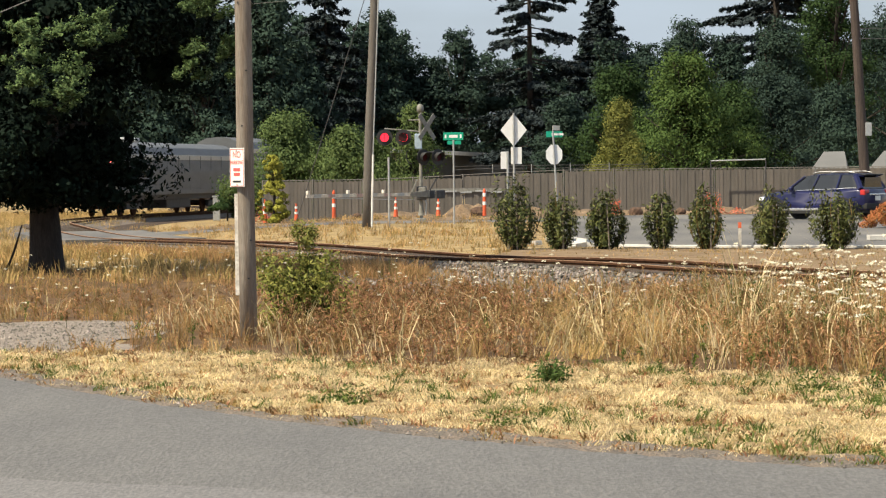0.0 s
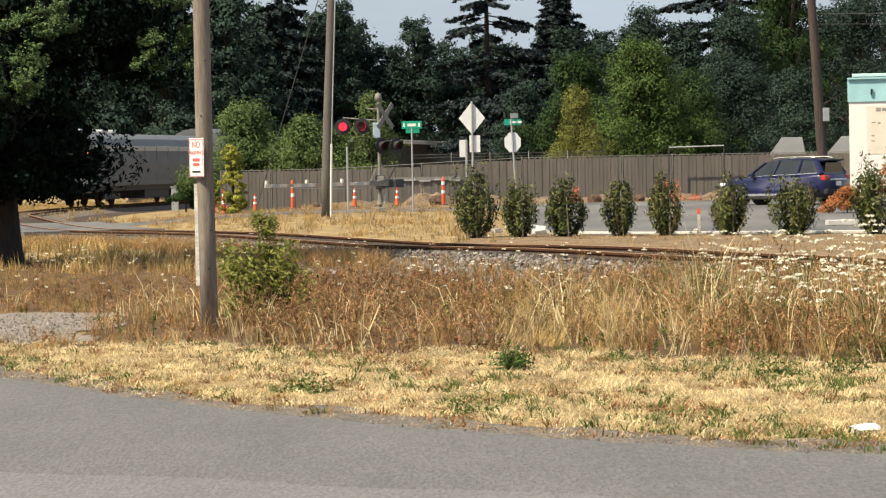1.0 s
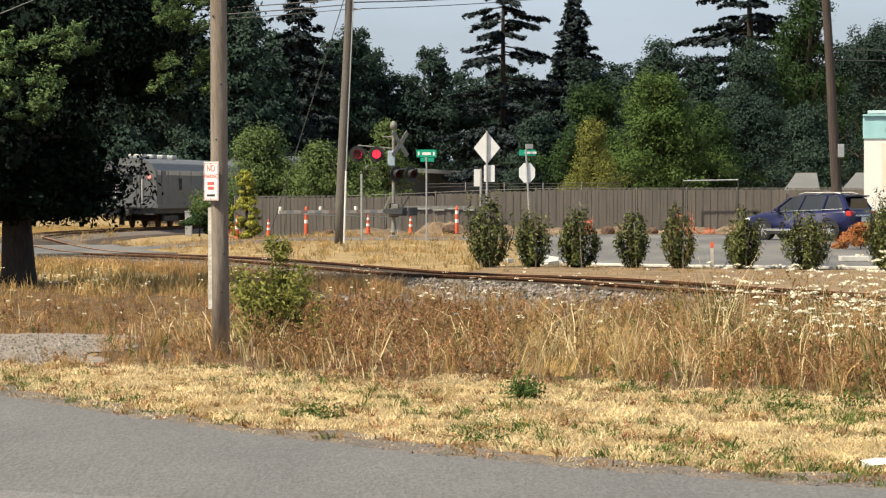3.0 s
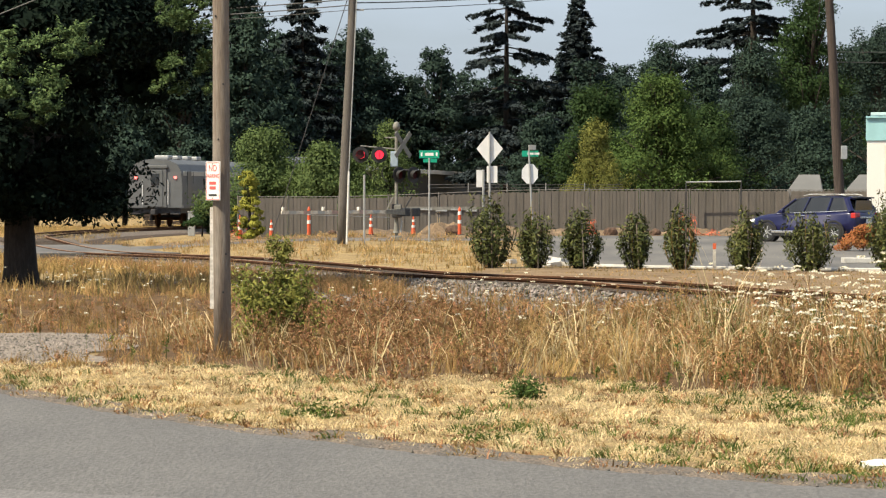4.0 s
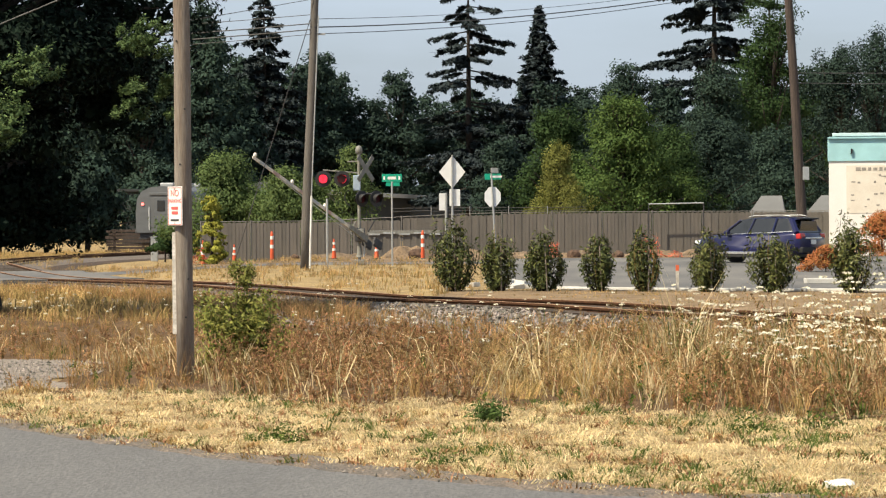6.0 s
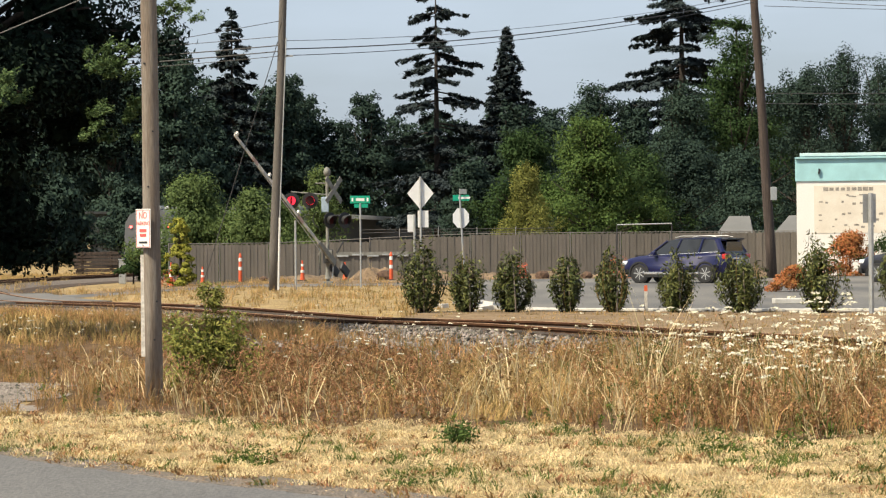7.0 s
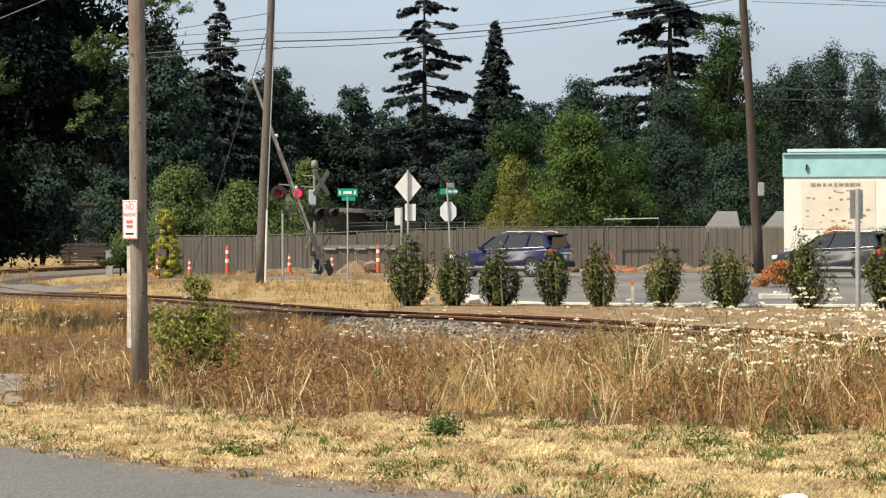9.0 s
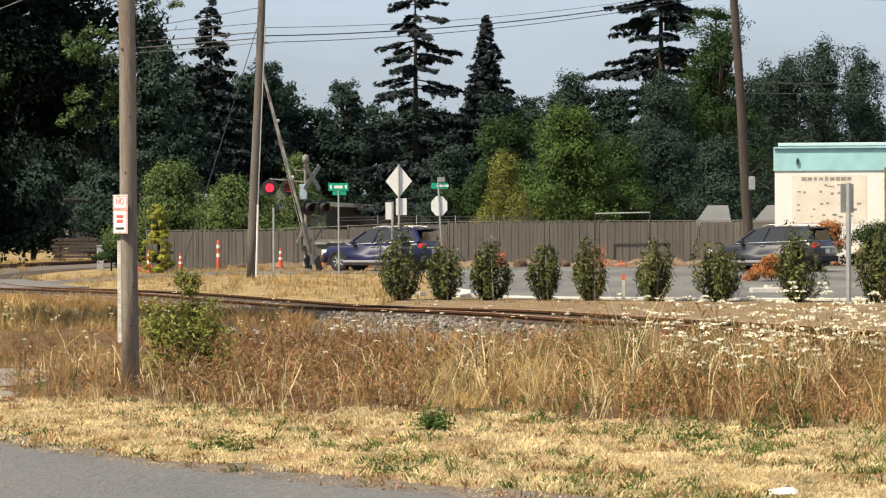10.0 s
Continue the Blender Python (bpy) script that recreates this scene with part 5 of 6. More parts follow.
for i, (x, y, a, h) in enumerate(((-0.2, 125.5, 1.3, 0.7), (2.0, 125, 1.4, 0.45), (7.3, 125, 2.2, 0.42), (10.0, 125, 2.0, 0.4), (12.4, 124.5, 2.0, 0.5), (15.0, 124.5, 2.0, 0.45), (-3.8, 125.5, 2.4, 0.3), (4.4, 125.5, 1.6, 0.35))):
    mound(x, y, a, 1.1, h, i * 3.1, M_DIRT, "low heap of brown dug earth before the fence")
for x, y, r in ((0.05, 123.2, 0.36), (-5.0, 123, 0.2), (3.6, 123.5, 0.25), (6.6, 123, 0.3), (8.4, 123, 0.25)):
    bm = bmesh.new()
    bmesh.ops.create_icosphere(bm, subdivisions=2, radius=r)
    for v in bm.verts:
        v.co *= 1 + 0.28 * noise.noise(v.co * 4 + Vector((x, 0, 0)))
        v.co.z *= 0.75
    tagged(part("rock", bm, M_ROCK, m=pose(x, y, gz(x, y) + r * 0.45)), "rounded brown boulder by the street works", "rock")

rng = np.random.default_rng(14)
for k in range(9):
    x, y, r = rng.uniform(1.2, 2.9), rng.uniform(73.2, 77.5), rng.uniform(0.08, 0.22)
    bm = box((r * 2.2, r * 1.4, r * 0.7), (0, 0, 0), 0.02)
    for v in bm.verts:
        v.co *= 1 + 0.25 * noise.noise(v.co * 6 + Vector((k, 0, 0)))
    tagged(part("concrete_rubble", bm, M_CONCRETE, m=pose(x, y, gz(x, y) + r * 0.3, rng.uniform(-12, 12), rng.uniform(-12, 12), rng.uniform(0, 180))), "broken pale concrete chunk beside the kerb", "rubble", "rubble by the kerb")
stake = thing("survey_stake", pose(6.28, 71.0, gz(6.28, 71.0)), "pink-topped white survey stake beside the kerb", "stake")
part("lath", box((0.075, 0.02, 0.62), (0, 0, 0.3), 0.003), M_WHITE_OLD, stake)
part("tip", box((0.08, 0.024, 0.14), (0, 0, 0.56), 0.003), M_NET, stake, "bright pink-orange tip")
slab = thing("concrete_slab", pose(10.6, 77.5, gz(10.6, 77.5) + 0.014), "low pale concrete slab beyond the kerb", "slab")
part("slab", box((0.8, 0.6, 0.14), (0, 0, 0.07), 0.02), M_CONCRETE, slab)

# stacked ties beyond the bend, and a cabinet
pile = thing("tie_stack", pose(-18.0, 186, gz(-18, 186)), "stack of old grey-brown railway ties", "timber stack")
rng = np.random.default_rng(4)
for r in range(7):
    for k in range(3):
        part("tie", box((2.6 + rng.uniform(-0.2, 0.3), 0.24, 0.17), (rng.uniform(-0.15, 0.15), k * 0.3, 0.12 + r * 0.215), 0.01), M_POLE_DARK, pile, m=pose(0, 0, 0, 0, rng.uniform(-1.2, 1.2), rng.uniform(-2.5, 2.5)))
    for s in (-0.9, 0.9):
        part("spacer", box((0.1, 0.9, 0.045), (s, 0.3, 0.227 + r * 0.215), 0), M_TIE, pile)
cab = thing("trackside_cabinet", pose(-13.2, 150, gz(-13.2, 150)), "small grey steel trackside cabinet", "cabinet")
part("body", box((0.34, 0.34, 1.2), (0, 0, 0.6), 0.02), M_GALV, cab)
part("cap", box((0.4, 0.4, 0.05), (0, 0, 1.225), 0.01), M_GALV, cab)


# ---- trees and shrubs ----
def evergreen_near():
    """The large dark tree beside the track: stout trunk, low hanging boughs, dense small leaves."""
    rng = np.random.default_rng(21)
    x, y = -8.45, 58.0
    ob = thing("evergreen_tree", pose(x, y, gz(x, y)), "large dense dark evergreen tree with low hanging boughs", "tree")
    bm = tube([(0, 0, -0.2), (0.0, 0, 0.3), (-0.03, 0, 1.2), (0, 0, 2.6), (0.1, 0, 6), (0, 0, 12.5)], [0.42, 0.34, 0.29, 0.27, 0.18, 0.03], 16)
    blobs = []
    for k in range(250):
        u = rng.uniform(0, 1)
        z = 1.9 + 11.0 * u
        reach = float(np.interp(z, (1.3, 1.9, 3.0, 4.8, 6.5, 9.5, 13.0), (1.1, 2.0, 2.8, 3.4, 4.3, 3.6, 0.8)))
        a = rng.uniform(0, 2 * math.pi)
        rr = reach * math.sqrt(rng.uniform(0.05, 1.0))
        s = rng.uniform(0.55, 1.0)
        drop = 0.08 * rr
        blobs.append((rr * math.cos(a), rr * math.sin(a), z - drop, s * 1.1, s * 1.1, s * 0.75))
        if k % 2 == 0:
            tube([(0, 0, z * 0.8), (rr * 0.5 * math.cos(a), rr * 0.5 * math.sin(a), z * 0.95), (rr * math.cos(a), rr * math.sin(a), z - drop)], [0.09, 0.06, 0.02], 6, bm)
    for k in range(60):
        a = rng.uniform(0, 2 * math.pi)
        # every third clump is an extra sunward bough, added to shade the trunk
        rr = rng.uniform(0.7, 1.9) if k % 3 else rng.uniform(2.0, 3.4)
        a = a if k % 3 else rng.uniform(2.6, 4.6)
        blobs.append((rr * math.cos(a), rr * math.sin(a), rng.uniform(1.5, 2.5), 0.55, 0.55, 0.40))
    part("trunk", bm, M_BARK, ob, smooth=True)
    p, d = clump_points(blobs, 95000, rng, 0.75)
    part("crown", leaf_mass("crown", p, d + np.array([0, 0, 0.3]), 0.12, 0.055, M_LEAF_NEAR_SHADE, rng, 0.5), M_LEAF_NEAR_SHADE, ob)
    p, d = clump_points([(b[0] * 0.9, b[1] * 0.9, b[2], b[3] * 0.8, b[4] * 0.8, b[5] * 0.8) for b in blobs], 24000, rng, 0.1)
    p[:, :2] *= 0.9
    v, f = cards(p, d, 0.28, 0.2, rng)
    part("inner_foliage", fast_mesh("inner_foliage", v, f, M_LEAF_NEAR_SHADE), M_LEAF_NEAR_SHADE, ob)
    # bough ends: fans of upswept sprays, the sunlight on them put into their colour
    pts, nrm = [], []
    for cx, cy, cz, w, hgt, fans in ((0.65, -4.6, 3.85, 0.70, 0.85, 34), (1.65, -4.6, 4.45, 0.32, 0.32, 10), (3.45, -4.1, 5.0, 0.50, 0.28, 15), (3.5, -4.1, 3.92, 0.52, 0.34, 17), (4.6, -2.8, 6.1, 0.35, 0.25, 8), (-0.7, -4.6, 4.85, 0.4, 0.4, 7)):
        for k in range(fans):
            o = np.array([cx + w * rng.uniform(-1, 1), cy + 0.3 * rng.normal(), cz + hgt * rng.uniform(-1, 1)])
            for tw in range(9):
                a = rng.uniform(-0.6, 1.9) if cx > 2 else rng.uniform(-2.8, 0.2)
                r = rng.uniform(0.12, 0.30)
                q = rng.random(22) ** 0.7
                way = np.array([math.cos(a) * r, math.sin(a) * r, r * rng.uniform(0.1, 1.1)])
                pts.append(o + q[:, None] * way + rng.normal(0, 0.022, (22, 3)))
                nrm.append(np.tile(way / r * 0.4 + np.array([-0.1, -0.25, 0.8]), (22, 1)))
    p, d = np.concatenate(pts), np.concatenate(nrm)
    part("new_growth", leaf_mass("new_growth", p, d, 0.075, 0.032, M_LEAF_NEAR_SUNLIT, rng, 0.5), M_LEAF_NEAR_SUNLIT, ob, "bough-tip sprays in a lighter green that stands for sunlight")
    part("dead_branch", tube([(-0.75, -0.4, 0), (-0.55, -0.4, 0.5), (-0.42, -0.35, 0.95)], [0.03, 0.025, 0.015], 6), M_BARK, ob)


evergreen_near()

# wood behind everything
BELT = "tall dark leafy tree in the wood beyond the fence"
proto = [make_tree("forest_tree", pose(-34, 300, 0), 31, 17, 5.2, 2.0, M_LEAF_HAZE, 9000, 0.48, BELT, count=40),
         make_tree("forest_tree", pose(-27, 318, 0), 32, 19, 5.0, 2.0, M_LEAF_HAZE, 9000, 0.48, BELT, count=40),
         make_tree("forest_tree", pose(-20.5, 296, 0), 33, 16, 5.6, 1.5, M_LEAF_HAZE, 9000, 0.48, BELT, count=40)]
rng = np.random.default_rng(8)
spots = []
for k in range(38):   # far rank, low, closes the view
    spots.append((-50 + k * 3.0 + rng.uniform(-1.2, 1.2), 415 + 18 * (k % 2) + rng.uniform(-6, 6), 1.02 + 0.24 * rng.uniform()))
for k in range(10):   # nearer rank on the left of the shed
    spots.append((-48 + k * 3.4 + rng.uniform(-1, 1), 285 + rng.uniform(-10, 14), (1.12 if k < 7 else 0.88) + 0.12 * rng.uniform()))
for k in range(16):   # behind the fence and the houses
    spots.append((14 + k * 2.9 + rng.uniform(-1, 1), 315 + rng.uniform(-15, 25), 0.72 + 0.22 * rng.uniform()))
spots += [(-21.5, 300, 1.2), (-18.6, 335, 1.22), (-17.0, 402, 1.3), (-13.5, 406, 1.25), (-22.5, 395, 1.4), (-10.5, 412, 1.2)]
for i, (x, y, s) in enumerate(spots):
    c = copy_thing(proto[i % 3], pose(x, y, 0, 0, 0, i * 67) @ Matrix.Diagonal((s, s, s, 1)))
    c.scale = (s, s, s)

make_fir("fir_tree", pose(6.0, 330, 0), 41, 31.5, 8.6, "tall ragged dark fir against the sky", whorls=24, droop=0.24, gap=0.30, n_twigs=40, power=0.48, card=0.022)
make_fir("fir_tree", pose(33.4, 330, 0), 42, 37, 10.8, "tall ragged dark fir against the sky", whorls=30, droop=0.18, gap=0.22, n_twigs=40, power=0.46, card=0.019)
make_fir("fir_tree", pose(14.3, 340, 0), 43, 26.2, 7.4, "narrow cone-shaped dark conifer", whorls=75, droop=0.06, gap=0.0, n_twigs=30, power=0.95, card=0.028)
make_fir("fir_tree", pose(-15.2, 300, 0), 44, 25.5, 7.2, "narrow dark conifer above the wood", whorls=44, droop=0.2, gap=0.05, n_twigs=34, power=0.75)

MID = "broad sunlit green tree behind the fence"
DARK = "dark green tree behind the fence"
make_tree("leafy_tree", pose(8.4, 174, 0), 51, 8.0, 3.4, 0.3, M_LEAF_MID, 26000, 0.18, MID, count=44)
make_tree("leafy_tree", pose(11.9, 170, 0), 52, 8.5, 3.9, 0.3, M_LEAF_LIGHT, 30000, 0.18, MID, count=54)
make_tree("leafy_tree", pose(15.2, 176, 0), 53, 6.8, 3.4, 0.3, M_LEAF_MID, 24000, 0.18, MID, count=44)
make_tree("leafy_tree", pose(18.6, 182, 0), 54, 7.6, 3.6, 0.3, M_LEAF_HAZE, 22000, 0.20, DARK, count=44)
make_tree("leafy_tree", pose(23.0, 190, 0), 55, 7.2, 3.8, 0.3, M_LEAF_HAZE, 22000, 0.20, DARK, count=44)
make_tree("leafy_tree", pose(5.4, 180, 0), 56, 6.4, 2.6, 0.3, M_LEAF_HAZE, 18000, 0.19, DARK, count=36)
make_tree("leafy_tree", pose(28.8, 240, 0), 57, 19.0, 4.6, 1.5, M_LEAF_MID, 26000, 0.25, "tall airy green tree behind the fence", count=56, taper=0.45)
make_tree("leafy_tree", pose(24.0, 236, 0), 58, 13.6, 4.2, 1.0, M_LEAF_HAZE, 22000, 0.25, DARK, count=44)
make_tree("leafy_tree", pose(17.8, 250, 0), 59, 14.2, 4.8, 1.0, M_LEAF_HAZE, 22000, 0.26, DARK, count=44)
for i, (x, h) in enumerate(((39.0, 17.0), (43.2, 18.6), (47.8, 18.2), (35.2, 13.5))):
    make_tree("cottonwood", pose(x, 272 + i * 5, 0), 60 + i, h, 4.6, 0.8, M_LEAF_HAZE, 16000, 0.26, "tall cottonwood with upright crown", count=30, taper=0.5, upright=0.45)
make_tree("yellowing_tree", pose(7.1, 146, 0), 65, 5.2, 1.9, 0.2, M_LEAF_OLIVE, 16000, 0.11, "olive-yellow shrubby tree behind the fence", count=40, taper=0.75, upright=0.8)

make_tree("roadside_bush", pose(-8.9, 140, 0), 71, 4.5, 3.0, 0.1, M_LEAF_BUSH, 24000, 0.15, "bright green roadside bush", "bush", count=44, upright=0.35, taper=0.75)
make_tree("roadside_bush", pose(-6.2, 138, 0), 72, 3.9, 2.7, 0.1, M_LEAF_BUSH, 20000, 0.15, "bright green roadside bush", "bush", count=36, upright=0.35, taper=0.7)
make_tree("roadside_bush", pose(-3.0, 138, 0), 73, 5.0, 2.1, 0.3, M_LEAF_BUSH, 11000, 0.13, "thin sparse green bush behind the crossing signal", "bush", count=40, taper=0.8)
make_tree("roadside_bush", pose(-4.7, 139, 0), 70, 3.5, 1.7, 0.1, M_LEAF_BUSH, 10000, 0.14, "bright green roadside bush", "bush", count=24, upright=0.35, taper=0.7)
make_tree("yellow_shrub", pose(-8.15, 119, 0), 74, 2.8, 0.58, 0.02, M_LEAF_YELLOW, 9000, 0.11, "slender yellow-green shrub by the netting", "shrub", count=34, taper=0.15)
make_tree("roadside_bush", pose(-12.4, 147, -0.1), 75, 1.5, 0.9, 0.1, M_LEAF_MID, 3000, 0.14, "low green bush beside the track", "bush", count=14)
make_tree("roadside_bush", pose(-21, 190, 0), 76, 5.8, 3.4, 0.1, M_LEAF_HAZE, 11000, 0.28, "dark bush beyond the track, with haze in its leaf colour", "bush", count=24)
make_tree("roadside_bush", pose(-26, 185, 0), 77, 6.8, 3.8, 0.1, M_LEAF_HAZE, 11000, 0.28, "dark bush beyond the track, with haze in its leaf colour", "bush", count=24)
make_tree("roadside_bush", pose(-16.5, 196, 0), 78, 5.2, 3.2, 0.1, M_LEAF_HAZE, 11000, 0.28, "dark bush beyond the track, with haze in its leaf colour", "bush", count=24)
make_tree("orange_shrub", pose(12.75, 92, 0.15), 79, 0.75, 0.75, 0.05, M_MULCH, 6000, 0.07, "rounded orange-leaved shrub beside the street", "shrub", count=16)
make_tree("red_hedge", pose(19.2, 121.8, 0.15), 80, 1.75, 1.4, 0.02, M_MULCH, 8000, 0.10, "rust-tinged hedge before the painted building", "hedge", count=20)
make_tree("green_hedge", pose(21.3, 121.6, 0.15), 81, 1.7, 2.0, 0.02, M_LEAF_MID, 12000, 0.10, "dark green hedge before the painted building", "hedge", count=20)


def laurel(x, y, h, r, seed, pale):
    """A young shrub: many upright shoots from the ground, leafy along most of their length; pale: share of bare, straw-coloured shoots."""
    rng = np.random.default_rng(seed)
    ob = thing("laurel_shrub", pose(x, y, gz(x, y)), "staked young laurel shrub with pale dead shoots" if pale > 0.1 else "staked young laurel shrub planted along the kerb", "shrub", "row of planted shrubs")
    pts, nrm = [], []
    for k in range(40):
        a, q = rng.uniform(0, 2 * math.pi), math.sqrt(rng.uniform(0, 1))
        top = h * (1.03 - 0.36 * q ** 2) * rng.uniform(0.66, 1.08) * (1.16 if k % 8 == 0 else 1.0)
        out = r * q * rng.uniform(0.7, 1.25)
        c, sn = math.cos(a), math.sin(a)
        bow = [(out * (0.30 * (1 - u) + 0.95 * math.sin(u * 2.0)), top * u) for u in (0.0, 0.35, 0.7, 1.0)]
        dead = rng.uniform() < pale
        part("shoot", tube([(c * ro, sn * ro, z) for ro, z in bow], [0.013, 0.010, 0.007, 0.003] if not dead else [0.017, 0.015, 0.012, 0.006], 4), M_STRAW if dead else M_BARK, ob)
        m = int(rng.uniform(40, 90) * (0.25 if dead else 1.0) * (0.7 + 0.6 * r))
        u = rng.uniform(0.10, 1.03, m)
        ro = out * (0.30 * (1 - u) + 0.95 * np.sin(u * 2.0))
        off = rng.normal(0, 0.055, (m, 3))
        pts.append(np.stack([c * ro, sn * ro, top * u], 1) + off)
        nrm.append(off / 0.055 * 0.35 + np.array([c * q, sn * q, 0.5]))
    p, d = np.concatenate(pts), np.concatenate(nrm)
    p[:, 2] = np.maximum(p[:, 2], 0.03)
    part("foliage", leaf_mass("foliage", p, d, 0.135, 0.040, M_LEAF_SHRUB, rng, 0.6), M_LEAF_SHRUB, ob)
    part("stake", tube([(0.06, -0.25, -0.1), (0.06 + rng.uniform(-0.06, 0.06), -0.25, h * 0.78)], 0.018, 6), M_POLE, ob, "pale wooden stake")


for i, (x, h, r, pale) in enumerate(((0.92, 1.75, 0.58, 0.06), (2.05, 1.42, 0.44, 0.08), (3.18, 1.42, 0.46, 0.0), (4.52, 1.40, 0.42, 0.06), (5.66, 1.42, 0.50, 0.30), (7.22, 1.32, 0.42, 0.12), (8.82, 1.45, 0.68, 0.16), (10.80, 1.66, 0.64, 0.05), (12.78, 1.65, 0.66, 0.08))):
    y = 72.6 - 0.42 * (x - 0.9)   # the row follows the kerb
    laurel(x * y / 73, y, 1.78 - (1.78 - h) * y / 73, r * y / 73, 90 + i, pale)

# ---- grasses and weeds ----
rng = np.random.default_rng(77)


def verge_edge(x):
    """Where the mown verge ends and the tall weeds begin."""
    return 29.9 - 0.62 * x + 0.35 * np.sin(x * 1.7) + 0.2 * np.sin(x * 4.3 + 1)


def rail_near(x):
    """y of the near edge of the ballast bank at x."""
    return 106.0 + (x + 14.0) / -0.3225 - 6.5


def scatter(n, x0, x1, y0, y1, keep):
    x, y = rng.uniform(x0, x1, n), rng.uniform(y0, y1, n)
    k = keep(x, y)
    return x[k], y[k]


def in_gravel(x, y):
    return (x < -4.2) & (y > 33.4) & (y < 39.7)


# dark layer under the weeds: litter plus painted shade in the gaps
sheet("thatch", lambda x, y: (y > verge_edge(x) + 0.1) & (y < rail_near(x) + 2.0) & ~in_gravel(x, y), np.arange(-12, 11, 0.2), np.arange(23, 60, 0.2), 0.006, M_THATCH_SHADE, "brown dead thatch under the tall weeds, darkened for the shade there", "ground")


# mown verge
def verge(n, k, keep, hs, width, spread, material, name, label):
    x, y = scatter(n, -7.5, 6.5, 16.5, 35, lambda x, y: (y > near_edge(np.clip(x, -8, 4.5)) - 0.03 + 0.12 * patches(x, y, 0.12)) & (y < verge_edge(x) + 0.9) & ~in_gravel(x, y) & keep(x, y))
    x, y, u, d = tufts(x, y, k, spread, rng)
    h = rng.uniform(*hs, len(x)) * (0.5 + 1.0 * u ** 2)
    v, f = blades(x, y, ground_z(x, y), h, rng.uniform(0.6, 1.3, len(x)) * width, rng.uniform(0.5, 1.7, len(x)), rng, d)
    stuff(name, v, f, material, label, "grass")


verge(24000, 24, lambda x, y: (np.abs(x) < 0.165 * y + 0.4) & (rng.random(len(x)) < (0.10 + 1.15 * patches(x, y, 0.34)) * (0.25 + 0.75 * smooth01(0.1, 1.5, y - near_edge(np.clip(x, -8, 4.5)) + 1.2 * patches(x, y, 0.2, 9.0) - 0.6))), (0.03, 0.10), 0.009, 0.05, M_STRAW_PALE, "mown_grass", "short parched straw-coloured mown grass on the verge")
verge(3000, 16, lambda x, y: (np.abs(x) < 0.165 * y + 0.4) & (patches(x, y, 0.4, 6.0) > 0.5), (0.03, 0.12), 0.010, 0.035, M_STRAW, "golden_tufts", "small golden tufts of dry grass on the verge")
verge(6500, 16, lambda x, y: (np.abs(x) < 0.165 * y + 0.4) & (patches(x, y, 0.45, 4.0) > 0.62), (0.04, 0.13), 0.011, 0.035, M_WEED_GREEN, "green_verge_grass", "faded green patches of grass on the verge")
verge(4200, 18, lambda x, y: (x > 1.6) & (np.abs(x) < 0.165 * y + 0.4) & (patches(x, y, 0.5, 4.6) > 0.50), (0.04, 0.13), 0.011, 0.05, M_WEED_GREEN, "green_grass_patch", "faded green grass patch on the dry verge")
verge(13000, 10, lambda x, y: (np.abs(x) < 0.165 * y + 0.4) & ((patches(x, y, 0.25, 8.0) > 0.53) | (y < near_edge(np.clip(x, -8, 4.5)) + 0.9)), (0.03, 0.10), 0.014, 0.03, M_WEED_BROWN, "brown_verge_litter", "brown dead leaves and stems on the verge")
x, y = scatter(2500, -6, 5, 17, 36, lambda x, y: np.abs(y - near_edge(np.clip(x, -8, 4.5)) - 0.02) < 0.22)
k = len(x)
sr = 0.006 + 0.016 * rng.random(k) ** 3
sv = np.stack([x, y, ground_z(x, y) + 0.018], 1)[:, None, :] + octa[None] * (sr[:, None] * rng.uniform(0.6, 1.4, (k, 3)))[:, None, :]
stuff("road_grit", sv.reshape(-1, 3), (np.arange(k)[:, None, None] * 6 + ofc[None]).reshape(-1, 3), M_STONE, "small grit stones along the asphalt edge", "stones")
x, y = scatter(5000, -9, -3.6, 32.6, 40.4, lambda x, y: in_gravel(x + 0.1, y))
k = len(x)
sr = 0.008 + 0.02 * rng.random(k) ** 3
sv = np.stack([x, y, ground_z(x, y) + 0.018], 1)[:, None, :] + octa[None] * (sr[:, None] * rng.uniform(0.6, 1.4, (k, 3)))[:, None, :]
stuff("driveway_stones", sv.reshape(-1, 3), (np.arange(k)[:, None, None] * 6 + ofc[None]).reshape(-1, 3), M_STONE, "loose grey stones on the gravel driveway", "stones")


def frac(x, y):
    return x / y * 30


def tall_height(x, y):
    q = frac(x, y)
    hgt = 0.50 + 0.30 * smooth01(1.2, 2.6, q) - 0.06 * smooth01(2.6, 3.6, -q) - 0.08 * np.exp(-((q - 0.4) / 0.5) ** 2)
    return hgt * (0.45 + 0.55 * smooth01(0, 1.6, y - verge_edge(x))) * (1 - 0.45 * smooth01(36, 46, y)) * (0.42 + 0.95 * patches(x, y, 0.42, 5.0))


def tall_spots(n, y1, keep):
    return scatter(n, -10.5, 9.5, 23.5, y1, lambda x, y: (y > verge_edge(x) + 0.1) & (y < rail_near(x) + 3.0) & ~in_gravel(x, y) & (np.abs(x) < 0.19 * y + 0.6)
                   & (rng.random(len(x)) < (1 - 0.75 * smooth01(-2.5, 1.5, y - rail_near(x))) * (0.30 + 0.70 * smooth01(0.34, 0.58, patches(x, y, 0.22, 3.0)))) & keep(x, y))


